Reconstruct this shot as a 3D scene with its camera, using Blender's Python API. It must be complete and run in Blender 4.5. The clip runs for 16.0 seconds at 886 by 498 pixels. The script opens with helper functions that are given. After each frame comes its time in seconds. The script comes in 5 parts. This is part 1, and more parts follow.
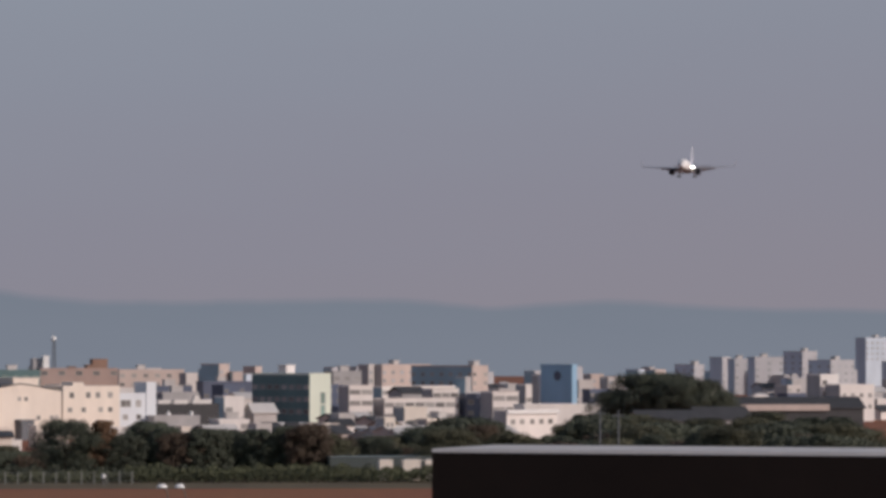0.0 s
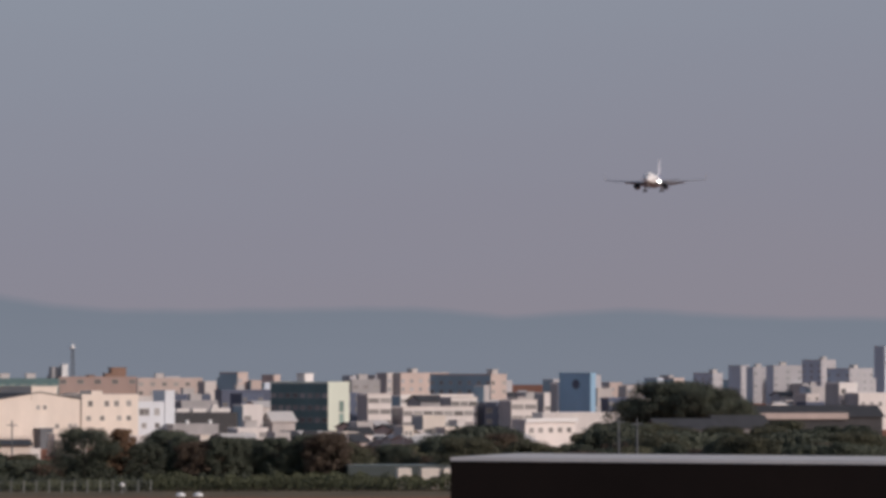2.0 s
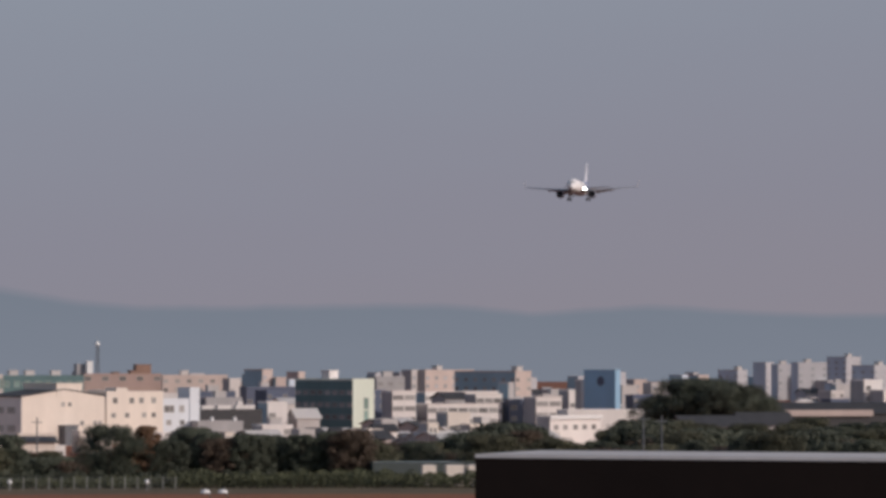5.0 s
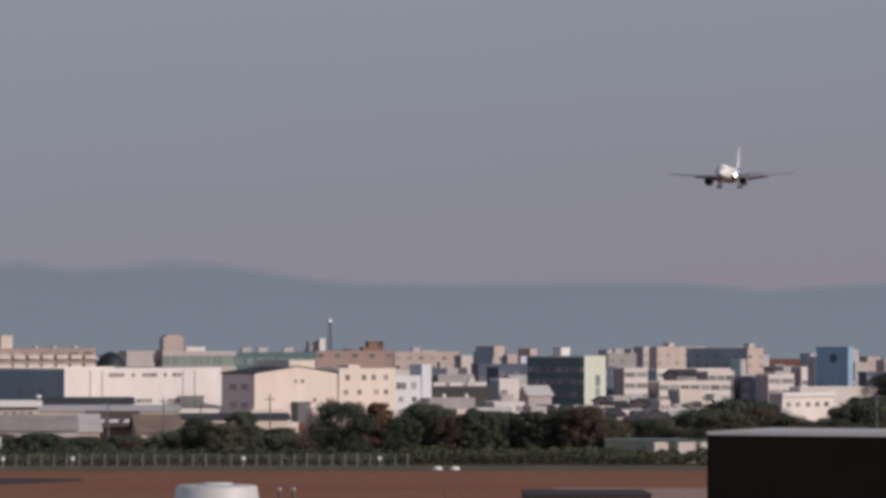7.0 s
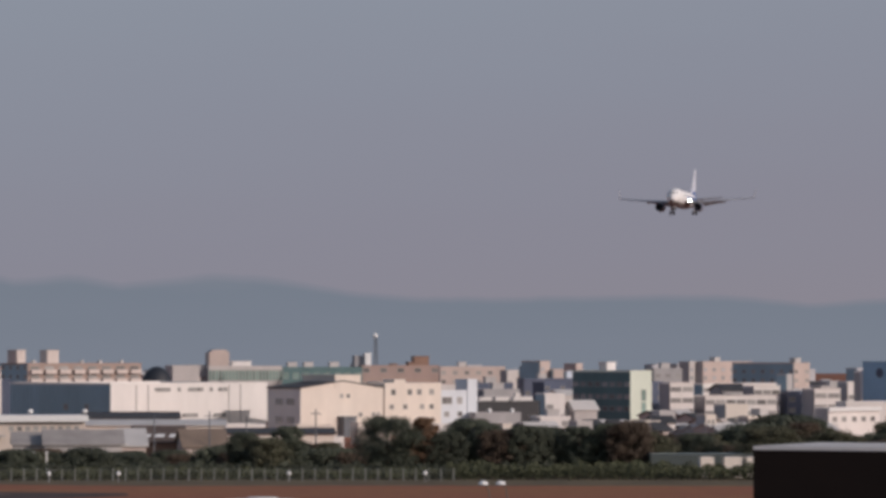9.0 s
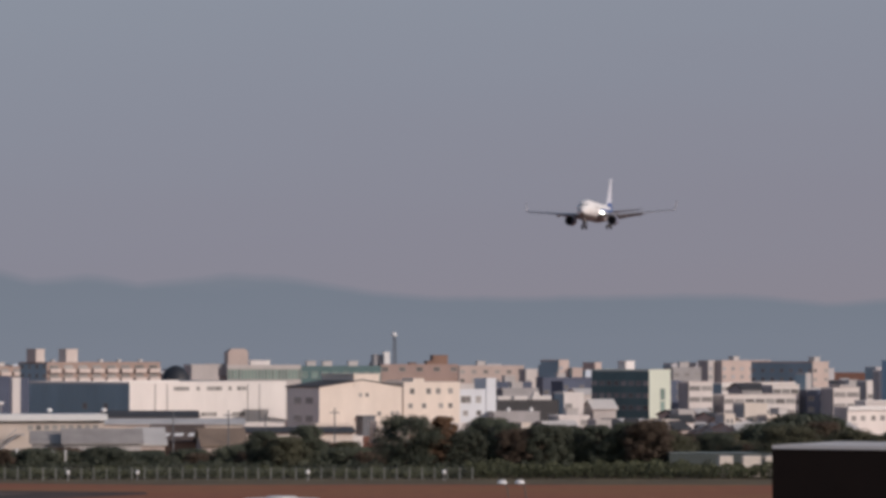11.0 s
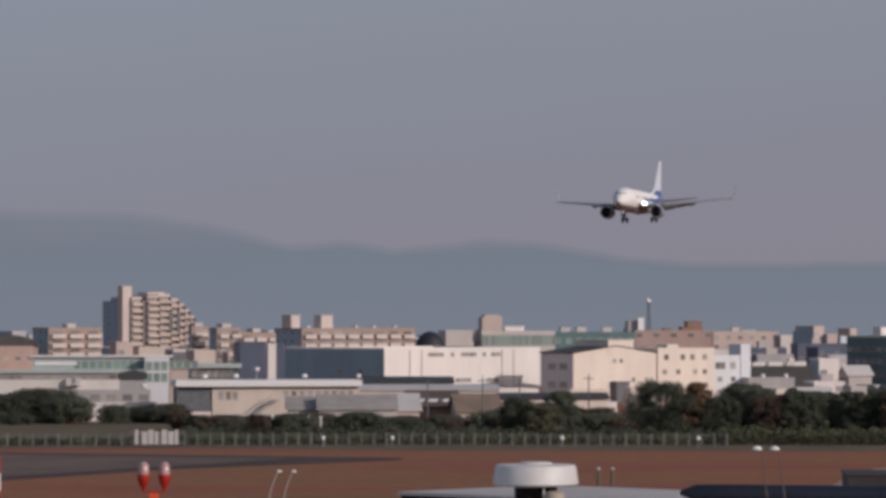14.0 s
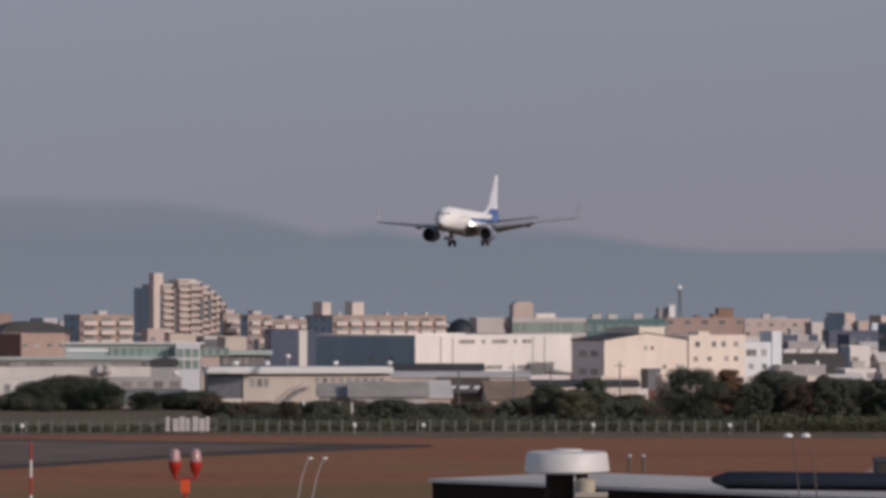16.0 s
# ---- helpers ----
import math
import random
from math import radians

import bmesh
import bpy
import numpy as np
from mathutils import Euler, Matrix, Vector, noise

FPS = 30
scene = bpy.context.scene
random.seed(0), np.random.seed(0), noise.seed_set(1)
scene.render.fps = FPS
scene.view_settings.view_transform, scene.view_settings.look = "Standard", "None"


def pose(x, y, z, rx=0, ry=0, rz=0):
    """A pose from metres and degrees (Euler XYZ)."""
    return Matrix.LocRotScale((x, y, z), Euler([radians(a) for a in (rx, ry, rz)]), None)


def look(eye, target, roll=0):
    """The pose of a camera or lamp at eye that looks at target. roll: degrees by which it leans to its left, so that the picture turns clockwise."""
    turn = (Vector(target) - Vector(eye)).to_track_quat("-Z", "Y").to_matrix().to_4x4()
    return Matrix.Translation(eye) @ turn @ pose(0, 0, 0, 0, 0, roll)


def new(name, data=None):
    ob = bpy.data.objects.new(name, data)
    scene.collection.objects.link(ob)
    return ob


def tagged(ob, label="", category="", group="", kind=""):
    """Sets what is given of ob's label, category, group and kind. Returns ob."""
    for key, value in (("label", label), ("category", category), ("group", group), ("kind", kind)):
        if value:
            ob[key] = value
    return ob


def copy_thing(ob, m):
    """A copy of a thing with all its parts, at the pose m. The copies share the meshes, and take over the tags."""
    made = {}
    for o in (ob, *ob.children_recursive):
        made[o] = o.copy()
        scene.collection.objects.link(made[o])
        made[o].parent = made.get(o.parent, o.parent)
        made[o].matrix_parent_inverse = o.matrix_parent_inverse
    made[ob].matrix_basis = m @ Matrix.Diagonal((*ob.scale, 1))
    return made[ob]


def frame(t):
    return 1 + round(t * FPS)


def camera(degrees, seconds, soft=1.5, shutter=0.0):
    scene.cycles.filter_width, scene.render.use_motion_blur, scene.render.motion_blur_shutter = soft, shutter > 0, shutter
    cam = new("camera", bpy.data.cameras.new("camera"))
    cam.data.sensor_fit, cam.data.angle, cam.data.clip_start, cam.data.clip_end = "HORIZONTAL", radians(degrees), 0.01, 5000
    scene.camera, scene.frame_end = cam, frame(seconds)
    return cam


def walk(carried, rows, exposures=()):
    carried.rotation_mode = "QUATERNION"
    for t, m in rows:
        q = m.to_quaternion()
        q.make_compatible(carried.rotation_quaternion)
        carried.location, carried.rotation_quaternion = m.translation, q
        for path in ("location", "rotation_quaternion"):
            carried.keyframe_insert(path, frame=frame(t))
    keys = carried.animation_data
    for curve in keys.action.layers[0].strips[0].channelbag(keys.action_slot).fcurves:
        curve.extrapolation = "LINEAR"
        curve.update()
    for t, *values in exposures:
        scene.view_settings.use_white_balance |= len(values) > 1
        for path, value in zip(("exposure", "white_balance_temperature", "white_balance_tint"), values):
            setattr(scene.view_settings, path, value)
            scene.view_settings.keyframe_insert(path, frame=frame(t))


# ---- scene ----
EYE = 18.2
cam = camera(12.782, 16.0, 3.6)
PAN = [
    (0.0, -5.484, 1.575),
    (0.5, -5.248, 1.673),
    (1.0, -5.224, 1.624),
    (1.5, -5.224, 1.649),
    (2.0, -5.216, 1.698),
    (2.5, -5.175, 1.722),
    (3.0, -5.127, 1.714),
    (5.5, -4.615, 1.600),
    (5.6, -4.509, 1.557),
    (5.7, -4.255, 1.515),
    (5.8, -3.805, 1.472),
    (5.9, -3.215, 1.430),
    (6.0, -2.666, 1.387),
    (6.1, -2.257, 1.379),
    (6.2, -1.954, 1.371),
    (6.3, -1.798, 1.362),
    (6.4, -1.741, 1.354),
    (6.5, -1.751, 1.346),
    (7.0, -1.506, 1.322),
    (7.5, -1.187, 1.461),
    (8.0, -0.900, 1.559),
    (8.5, -0.892, 1.575),
    (9.0, -0.843, 1.534),
    (11.5, -0.327, 1.510),
    (12.0, 0.704, 1.338),
    (12.5, 2.593, 1.035),
    (13.0, 3.009, 0.872),
    (13.5, 3.132, 0.945),
    (14.0, 3.107, 1.027),
    (14.5, 3.319, 1.011),
    (15.0, 3.393, 0.970),
    (15.5, 3.458, 0.913),
    (16.0, 3.556, 0.839),
]
walk(cam, [(t, pose(0, 0, EYE, 90 + pitch, 0, yaw)) for t, yaw, pitch in PAN], [(0.0, 0.0), (9.0, -0.01), (12.5, -0.04), (16.0, -0.06)])

# ---- sky and sun ----
SUN_AZ, SUN_EL = radians(126.8), radians(20.0)
world = bpy.data.worlds.new("hazy_sky")
scene.world = world
world.use_nodes = True
wn, wl = world.node_tree.nodes, world.node_tree.links
wn.clear()
w_out, w_bg = wn.new("ShaderNodeOutputWorld"), wn.new("ShaderNodeBackground")
w_sky, w_mul, w_mix = wn.new("ShaderNodeTexSky"), wn.new("ShaderNodeVectorMath"), wn.new("ShaderNodeMix")
w_co, w_sep, w_band, w_haze = wn.new("ShaderNodeTexCoord"), wn.new("ShaderNodeSeparateXYZ"), wn.new("ShaderNodeMapRange"), wn.new("ShaderNodeValToRGB")
w_noise, w_map, w_add = wn.new("ShaderNodeTexNoise"), wn.new("ShaderNodeMapping"), wn.new("ShaderNodeMath")
w_sky.sky_type, w_sky.sun_disc, w_sky.sun_elevation, w_sky.sun_rotation = "NISHITA", False, SUN_EL, SUN_AZ
w_sky.dust_density = 3.0
w_mul.operation = "SCALE"
w_mul.inputs["Scale"].default_value = 0.10
w_mix.data_type = "RGBA"
w_band.inputs["From Min"].default_value, w_band.inputs["From Max"].default_value = 0.16, 0.6
stops = w_haze.color_ramp.elements
stops[0].position, stops[0].color = 0.0, (0.256, 0.240, 0.284, 1)
stops[1].position, stops[1].color = 1.0, (0.262, 0.292, 0.352, 1)
mid = stops.new(0.30)
mid.color = (0.250, 0.247, 0.300, 1)
mid = stops.new(0.62)
mid.color = (0.252, 0.266, 0.324, 1)
w_map.inputs["Scale"].default_value = (9, 9, 60)
w_noise.inputs["Scale"].default_value, w_noise.inputs["Detail"].default_value = 1.0, 3
w_add.operation = "MULTIPLY_ADD"
w_add.inputs[1].default_value = 0.13
w_scale = wn.new("ShaderNodeMath")
w_scale.operation = "MULTIPLY_ADD"
w_scale.inputs[1].default_value, w_scale.inputs[2].default_value = 9.5, -0.065
wl.new(w_co.outputs["Generated"], w_sep.inputs[0])
wl.new(w_co.outputs["Generated"], w_map.inputs[0])
wl.new(w_map.outputs[0], w_noise.inputs["Vector"])
wl.new(w_sep.outputs["Z"], w_band.inputs["Value"])
wl.new(w_sep.outputs["Z"], w_scale.inputs[0])
w_side = wn.new("ShaderNodeMath")
w_side.operation = "MULTIPLY_ADD"
w_side.inputs[1].default_value = -0.85
wl.new(w_sep.outputs["X"], w_side.inputs[0])
wl.new(w_scale.outputs[0], w_side.inputs[2])
wl.new(w_noise.outputs["Fac"], w_add.inputs[0])
wl.new(w_side.outputs[0], w_add.inputs[2])
wl.new(w_add.outputs[0], w_haze.inputs["Fac"])
wl.new(w_sky.outputs[0], w_mul.inputs[0])
wl.new(w_band.outputs[0], w_mix.inputs["Factor"])
wl.new(w_haze.outputs[0], w_mix.inputs["A"])
wl.new(w_mul.outputs[0], w_mix.inputs["B"])
wl.new(w_mix.outputs["Result"], w_bg.inputs["Color"])
wl.new(w_bg.outputs[0], w_out.inputs["Surface"])

sun_data = bpy.data.lights.new("sun", "SUN")
sun_data.energy, sun_data.angle, sun_data.color = 2.2, radians(0.6), (1.0, 0.86, 0.80)
sun = new("sun", sun_data)
sun_from = Vector((math.sin(SUN_AZ) * math.cos(SUN_EL), math.cos(SUN_AZ) * math.cos(SUN_EL), math.sin(SUN_EL)))
sun.matrix_world = look(tuple(sun_from * 300 + Vector((0, 0, 20))), (0, 0, 20))


# ---- materials ----
def mat(name, col, rough=0.7, var=0.12, size=3.0, metal=0.0, bump=0.0, streak=0.0, per_piece=0.0, glow=0.0):
    m = bpy.data.materials.new(name)
    m.use_nodes = True
    n, l = m.node_tree.nodes, m.node_tree.links
    b = n["Principled BSDF"]
    b.inputs["Roughness"].default_value, b.inputs["Metallic"].default_value = rough, metal
    co = n.new("ShaderNodeTexCoord")
    big, fine = n.new("ShaderNodeTexNoise"), n.new("ShaderNodeTexNoise")
    big.inputs["Scale"].default_value, big.inputs["Detail"].default_value = 1.0 / size, 4
    fine.inputs["Scale"].default_value, fine.inputs["Detail"].default_value = 9.0 / size, 3
    mp = n.new("ShaderNodeMapping")
    mp.inputs["Scale"].default_value = (1, 1, 1 - streak)
    l.new(co.outputs["Object"], mp.inputs[0])
    l.new(mp.outputs[0], big.inputs["Vector"])
    l.new(mp.outputs[0], fine.inputs["Vector"])
    mix = n.new("ShaderNodeMath")
    mix.operation = "MULTIPLY_ADD"
    mix.inputs[1].default_value = 0.45
    l.new(fine.outputs["Fac"], mix.inputs[0])
    l.new(big.outputs["Fac"], mix.inputs[2])
    ramp = n.new("ShaderNodeMapRange")
    ramp.inputs["From Min"].default_value, ramp.inputs["From Max"].default_value = 0.45, 1.0
    ramp.inputs["To Min"].default_value, ramp.inputs["To Max"].default_value = 1 - var, 1 + var
    l.new(mix.outputs[0], ramp.inputs["Value"])
    hsv = n.new("ShaderNodeHueSaturation")
    hsv.inputs["Color"].default_value = (*col, 1)
    if per_piece:
        info, rnd = n.new("ShaderNodeObjectInfo"), n.new("ShaderNodeMapRange")
        rnd.inputs["To Min"].default_value, rnd.inputs["To Max"].default_value = 1 - per_piece, 1 + per_piece
        l.new(info.outputs["Random"], rnd.inputs["Value"])
        mul = n.new("ShaderNodeMath")
        mul.operation = "MULTIPLY"
        l.new(ramp.outputs[0], mul.inputs[0])
        l.new(rnd.outputs[0], mul.inputs[1])
        l.new(mul.outputs[0], hsv.inputs["Value"])
    else:
        l.new(ramp.outputs[0], hsv.inputs["Value"])
    l.new(hsv.outputs[0], b.inputs["Base Color"])
    if bump:
        bp = n.new("ShaderNodeBump")
        bp.inputs["Strength"].default_value, bp.inputs["Distance"].default_value = bump, 0.05
        l.new(fine.outputs["Fac"], bp.inputs["Height"])
        l.new(bp.outputs[0], b.inputs["Normal"])
    if glow:
        b.inputs["Emission Color"].default_value, b.inputs["Emission Strength"].default_value = (1, 0.97, 0.92, 1), glow
    return m


CREAM = mat("cream_render", (0.75, 0.67, 0.60), 0.8, 0.08, 4, bump=0.1, streak=0.7)
WHITE = mat("white_cladding", (0.78, 0.74, 0.72), 0.6, 0.07, 5, bump=0.1, streak=0.8)
PALE_BLUE = mat("pale_blue_panel", (0.66, 0.69, 0.74), 0.6, 0.07, 4, streak=0.7)
GREY = mat("grey_concrete", (0.40, 0.39, 0.40), 0.85, 0.15, 4, bump=0.2, streak=0.7)
PALE_GREY = mat("pale_concrete", (0.54, 0.51, 0.50), 0.85, 0.12, 4, bump=0.2, streak=0.7)
TAN = mat("tan_tile_wall", (0.54, 0.45, 0.415), 0.75, 0.12, 4, bump=0.1, streak=0.6)
SALMON = mat("salmon_tile_wall", (0.38, 0.28, 0.25), 0.75, 0.12, 4, streak=0.6)
BRICK = mat("brown_brick_wall", (0.26, 0.16, 0.12), 0.8, 0.15, 4, streak=0.5)
TEAL = mat("dark_teal_cladding", (0.10, 0.18, 0.19), 0.45, 0.15, 5, streak=0.6)
PALE_GREEN = mat("pale_green_panel", (0.64, 0.70, 0.61), 0.6, 0.06, 5, streak=0.7)
BLUE = mat("blue_cladding", (0.27, 0.45, 0.62), 0.5, 0.12, 6, streak=0.7)
NAVY = mat("navy_cladding", (0.085, 0.105, 0.165), 0.5, 0.12, 4)
# slate-blue tone that paints the shade on left flanks
SLATE = mat("slate_blue_shade_tone", (0.30, 0.43, 0.51), 0.55, 0.12, 6, streak=0.7)
ROOF_DARK = mat("dark_roof_sheet", (0.055, 0.055, 0.06), 0.7, 0.2, 3, bump=0.2)
ROOF_GREY = mat("grey_roof_sheet", (0.56, 0.54, 0.53), 0.6, 0.12, 4, bump=0.2)
ROOF_TAN = mat("tan_roof_sheet", (0.24, 0.18, 0.14), 0.75, 0.18, 4, bump=0.2)
ROOF_WHITE = mat("white_roof_sheet", (0.72, 0.68, 0.65), 0.55, 0.08, 6)
ROOF_TEAL = mat("verdigris_roof_sheet", (0.42, 0.50, 0.50), 0.55, 0.12, 5)
GLASS = mat("window_glass", (0.29, 0.28, 0.275), 0.25, 0.3, 1, per_piece=0.5)
GLASS_GREEN = mat("green_tinted_glass", (0.22, 0.32, 0.29), 0.2, 0.15, 2, per_piece=0.25)
# distance haze painted into base colours: paler, bluer walls and window glass
HAZE_WALL = mat("haze_painted_concrete", (0.46, 0.46, 0.49), 0.9, 0.1, 6, streak=0.6)
HAZE_SIDE = mat("haze_painted_blue_wall", (0.52, 0.59, 0.68), 0.9, 0.1, 6, streak=0.6)
HAZE_GLASS = mat("haze_painted_glass", (0.33, 0.35, 0.39), 0.4, 0.2, 1, per_piece=0.3)
HALL = mat("off_white_panel", (0.70, 0.68, 0.66), 0.7, 0.1, 4, streak=0.6)
PINKISH = mat("pinkish_render", (0.60, 0.52, 0.465), 0.8, 0.1, 3, bump=0.1, streak=0.6)
APT_WALL = mat("rosy_brown_tile", (0.36, 0.27, 0.235), 0.8, 0.12, 3, streak=0.5)
APT_PALE = mat("pale_rosy_render", (0.61, 0.53, 0.495), 0.8, 0.08, 3, streak=0.6)
APT_RAIL = mat("rosy_balcony_render", (0.57, 0.475, 0.43), 0.8, 0.12, 3, streak=0.5)
ROOF_BROWN = mat("brown_roof_sheet", (0.115, 0.085, 0.075), 0.75, 0.2, 3, bump=0.2)
ROOF_MID = mat("weathered_grey_brown_roof_sheet", (0.36, 0.33, 0.315), 0.7, 0.18, 2.5, bump=0.1)
ROOF_SHEET = mat("weathered_pale_roof_sheet", (0.50, 0.475, 0.465), 0.7, 0.15, 1.2, bump=0.1)
FRAME = mat("window_frame_paint", (0.40, 0.39, 0.38), 0.6, 0.1, 2)
METAL = mat("galvanised_steel", (0.66, 0.645, 0.64), 0.6, 0.14, 1.2, metal=0.1)
BLACK = mat("dark_brown_steel", (0.013, 0.008, 0.0065), 0.75, 0.25, 1.5)
BLACK.node_tree.nodes["Principled BSDF"].inputs["Specular IOR Level"].default_value = 0.15
COPING = mat("weathered_aluminium_coping", (0.60, 0.57, 0.56), 0.6, 0.12, 0.8)
TARP = mat("navy_vinyl_sheet", (0.013, 0.018, 0.032), 0.45, 0.25, 1.0, bump=0.3)
RED = mat("signal_red_paint", (0.38, 0.02, 0.012), 0.45, 0.15, 0.5)
ORANGE = mat("signal_orange_paint", (0.75, 0.10, 0.03), 0.5, 0.12, 0.5)
STEEL_DARK = mat("weathered_lattice_steel", (0.13, 0.14, 0.16), 0.6, 0.2, 1)
PLANT = mat("dark_plant_casing", (0.034, 0.026, 0.026), 0.7, 0.2, 1)
STUB = mat("weathered_pipe", (0.11, 0.092, 0.075), 0.7, 0.2, 0.4)
PAINT_WHITE = mat("white_gloss_paint", (0.78, 0.78, 0.78), 0.4, 0.08, 0.6)
POST = mat("pale_fence_post", (0.21, 0.22, 0.21), 0.7, 0.15, 1, per_piece=0.2)
TRUNK = mat("bark", (0.07, 0.055, 0.04), 0.9, 0.3, 0.6, bump=0.5)
LEAF = [mat("dark_green_leaves", (0.073, 0.084, 0.060), 0.8, 0.3, 2.2, per_piece=0.25),
        mat("olive_leaves", (0.090, 0.090, 0.056), 0.8, 0.4, 2.2, per_piece=0.2),
        mat("russet_leaves", (0.100, 0.071, 0.050), 0.8, 0.4, 2.2, per_piece=0.2),
        mat("amber_leaves", (0.175, 0.100, 0.058), 0.8, 0.35, 2.0, per_piece=0.15)]
HEDGE = mat("hedge_leaves", (0.068, 0.075, 0.040), 0.85, 0.35, 5)


# ---- mesh tools ----
class Shape:
    """Collects vertices and faces of one mesh, with a material slot for each face."""

    def __init__(self):
        self.v, self.f, self.s = [], [], []

    def add(self, verts, faces, slot=0):
        k = len(self.v)
        self.v += [tuple(p) for p in verts]
        self.f += [tuple(i + k for i in q) for q in faces]
        self.s += [slot] * len(faces)
        return self

    def box(self, x0, y0, z0, x1, y1, z1, slot=0):
        v = [(x, y, z) for z in (z0, z1) for y in (y0, y1) for x in (x0, x1)]
        return self.add(v, [(0, 2, 3, 1), (4, 5, 7, 6), (0, 1, 5, 4), (1, 3, 7, 5), (3, 2, 6, 7), (2, 0, 4, 6)], slot)

    def prism(self, outline, y0, y1, slot=0):
        """An outline of (x, z) drawn along y."""
        n = len(outline)
        v = [(x, y0, z) for x, z in outline] + [(x, y1, z) for x, z in outline]
        f = [tuple(range(n)), tuple(range(2 * n - 1, n - 1, -1))]
        f += [(i, i + n, (i + 1) % n + n, (i + 1) % n) for i in range(n)]
        return self.add(v, f, slot)

    def lathe(self, profile, sides=16, slot=0, axis="z", at=(0, 0, 0), caps=True):
        """Rings of (position along the axis, radius)."""
        v, f = [], []
        for h, r in profile:
            for i in range(sides):
                a = 2 * math.pi * i / sides
                c, s = r * math.cos(a), r * math.sin(a)
                p = {"z": (c, s, h), "x": (h, c, s), "y": (s, h, c)}[axis]
                v.append((p[0] + at[0], p[1] + at[1], p[2] + at[2]))
        for k in range(len(profile) - 1):
            for i in range(sides):
                j = (i + 1) % sides
                f.append((k * sides + i, k * sides + j, (k + 1) * sides + j, (k + 1) * sides + i))
        if caps:
            f.append(tuple(range(sides - 1, -1, -1)))
            f.append(tuple((len(profile) - 1) * sides + i for i in range(sides)))
        return self.add(v, f, slot)

    def tube(self, path, radius, sides=8, slot=0):
        """A round bar along a path of points."""
        rings = []
        for i, p in enumerate(path):
            d = (Vector(path[min(i + 1, len(path) - 1)]) - Vector(path[max(i - 1, 0)])).normalized()
            u = d.orthogonal().normalized() if abs(d.y) > 0.9 else d.cross(Vector((0, 1, 0))).normalized()
            w = d.cross(u)
            rr = radius[i] if isinstance(radius, (list, tuple)) else radius
            rings.append([Vector(p) + u * (rr * math.cos(2 * math.pi * k / sides)) + w * (rr * math.sin(2 * math.pi * k / sides)) for k in range(sides)])
        v = [p for ring in rings for p in ring]
        f = [(k * sides + i, k * sides + (i + 1) % sides, (k + 1) * sides + (i + 1) % sides, (k + 1) * sides + i) for k in range(len(path) - 1) for i in range(sides)]
        f += [tuple(range(sides - 1, -1, -1)), tuple((len(path) - 1) * sides + i for i in range(sides))]
        return self.add(v, f, slot)

    def mesh(self, name, mats, smooth=False):
        me = bpy.data.meshes.new(name)
        me.from_pydata(self.v, [], self.f)
        for m in mats if isinstance(mats, (list, tuple)) else [mats]:
            me.materials.append(m)
        me.polygons.foreach_set("material_index", self.s)
        if smooth:
            me.polygons.foreach_set("use_smooth", [True] * len(self.f))
        bm = bmesh.new()
        bm.from_mesh(me)
        if len(bm.faces) < 20000:
            bmesh.ops.recalc_face_normals(bm, faces=bm.faces)
        bm.to_mesh(me)
        bm.free()
        if smooth:
            me.set_sharp_from_angle(angle=radians(38))
        return me


def part(name, shape, mats, parent=None, label="", smooth=False, m=None):
    """One mesh object, from a Shape or from mesh data, under a thing or a part."""
    me = shape if isinstance(shape, bpy.types.Mesh) else shape.mesh(name, mats, smooth)
    ob = new(name, me)
    if parent is not None:
        ob.parent = parent
    if m is not None:
        ob.matrix_basis = m
    if label:
        tagged(ob, label)
    return ob


def thing(name, label, category, m, group="", kind=""):
    ob = new(name)
    ob.empty_display_size = 0.3
    ob.matrix_basis = m
    return tagged(ob, label, category, group, kind)


def spot(mil, dist):
    """Place on the plan: bearing in thousandths of a radian right of the reference line, and distance ahead of the deck."""
    a = mil / 1000
    return dist * math.sin(a), dist * math.cos(a)


GRID = 40.0   # the street grid's turn


def corner(left, mid, right, dist, turn=GRID):
    """A block's near corner, its turn, and the lengths of its two near faces, from the bearings of its three edges."""
    cx, cy = spot(mid, dist)
    a = radians(turn)

    def reach(mil, dx, dy):
        t = math.tan(mil / 1000)
        return (t * cy - cx) / (dx - t * dy)

    w = reach(right, math.cos(a), math.sin(a)) if right != mid else 10.0
    d = reach(left, -math.sin(a), math.cos(a)) if left != mid else 10.0
    return cx, cy, w, d


WINDOWS = {}


def window_mesh(w, h, glass=GLASS):
    key = (round(w, 2), round(h, 2), glass.name)
    if key not in WINDOWS:
        s = Shape()
        b = min(0.09, w * 0.1)
        s.box(-w / 2, -0.08, -h / 2, w / 2, 0.02, -h / 2 + b)
        s.box(-w / 2, -0.08, h / 2 - b, w / 2, 0.02, h / 2)
        s.box(-w / 2, -0.08, -h / 2 + b, -w / 2 + b, 0.02, h / 2 - b)
        s.box(w / 2 - b, -0.08, -h / 2 + b, w / 2, 0.02, h / 2 - b)
        s.box(-w / 2 + b, -0.03, -h / 2 + b, w / 2 - b, 0.02, h / 2 - b, 1)
        WINDOWS[key] = s.mesh("window", [FRAME, glass])
    return WINDOWS[key]


def windows(ob, places, w, h, side=False, glass=GLASS):
    me = window_mesh(w, h, glass)
    for p, z in places:
        part("window", me, None, ob, m=pose(-0.003, p, z, 0, 0, -90) if side else pose(p, -0.003, z))


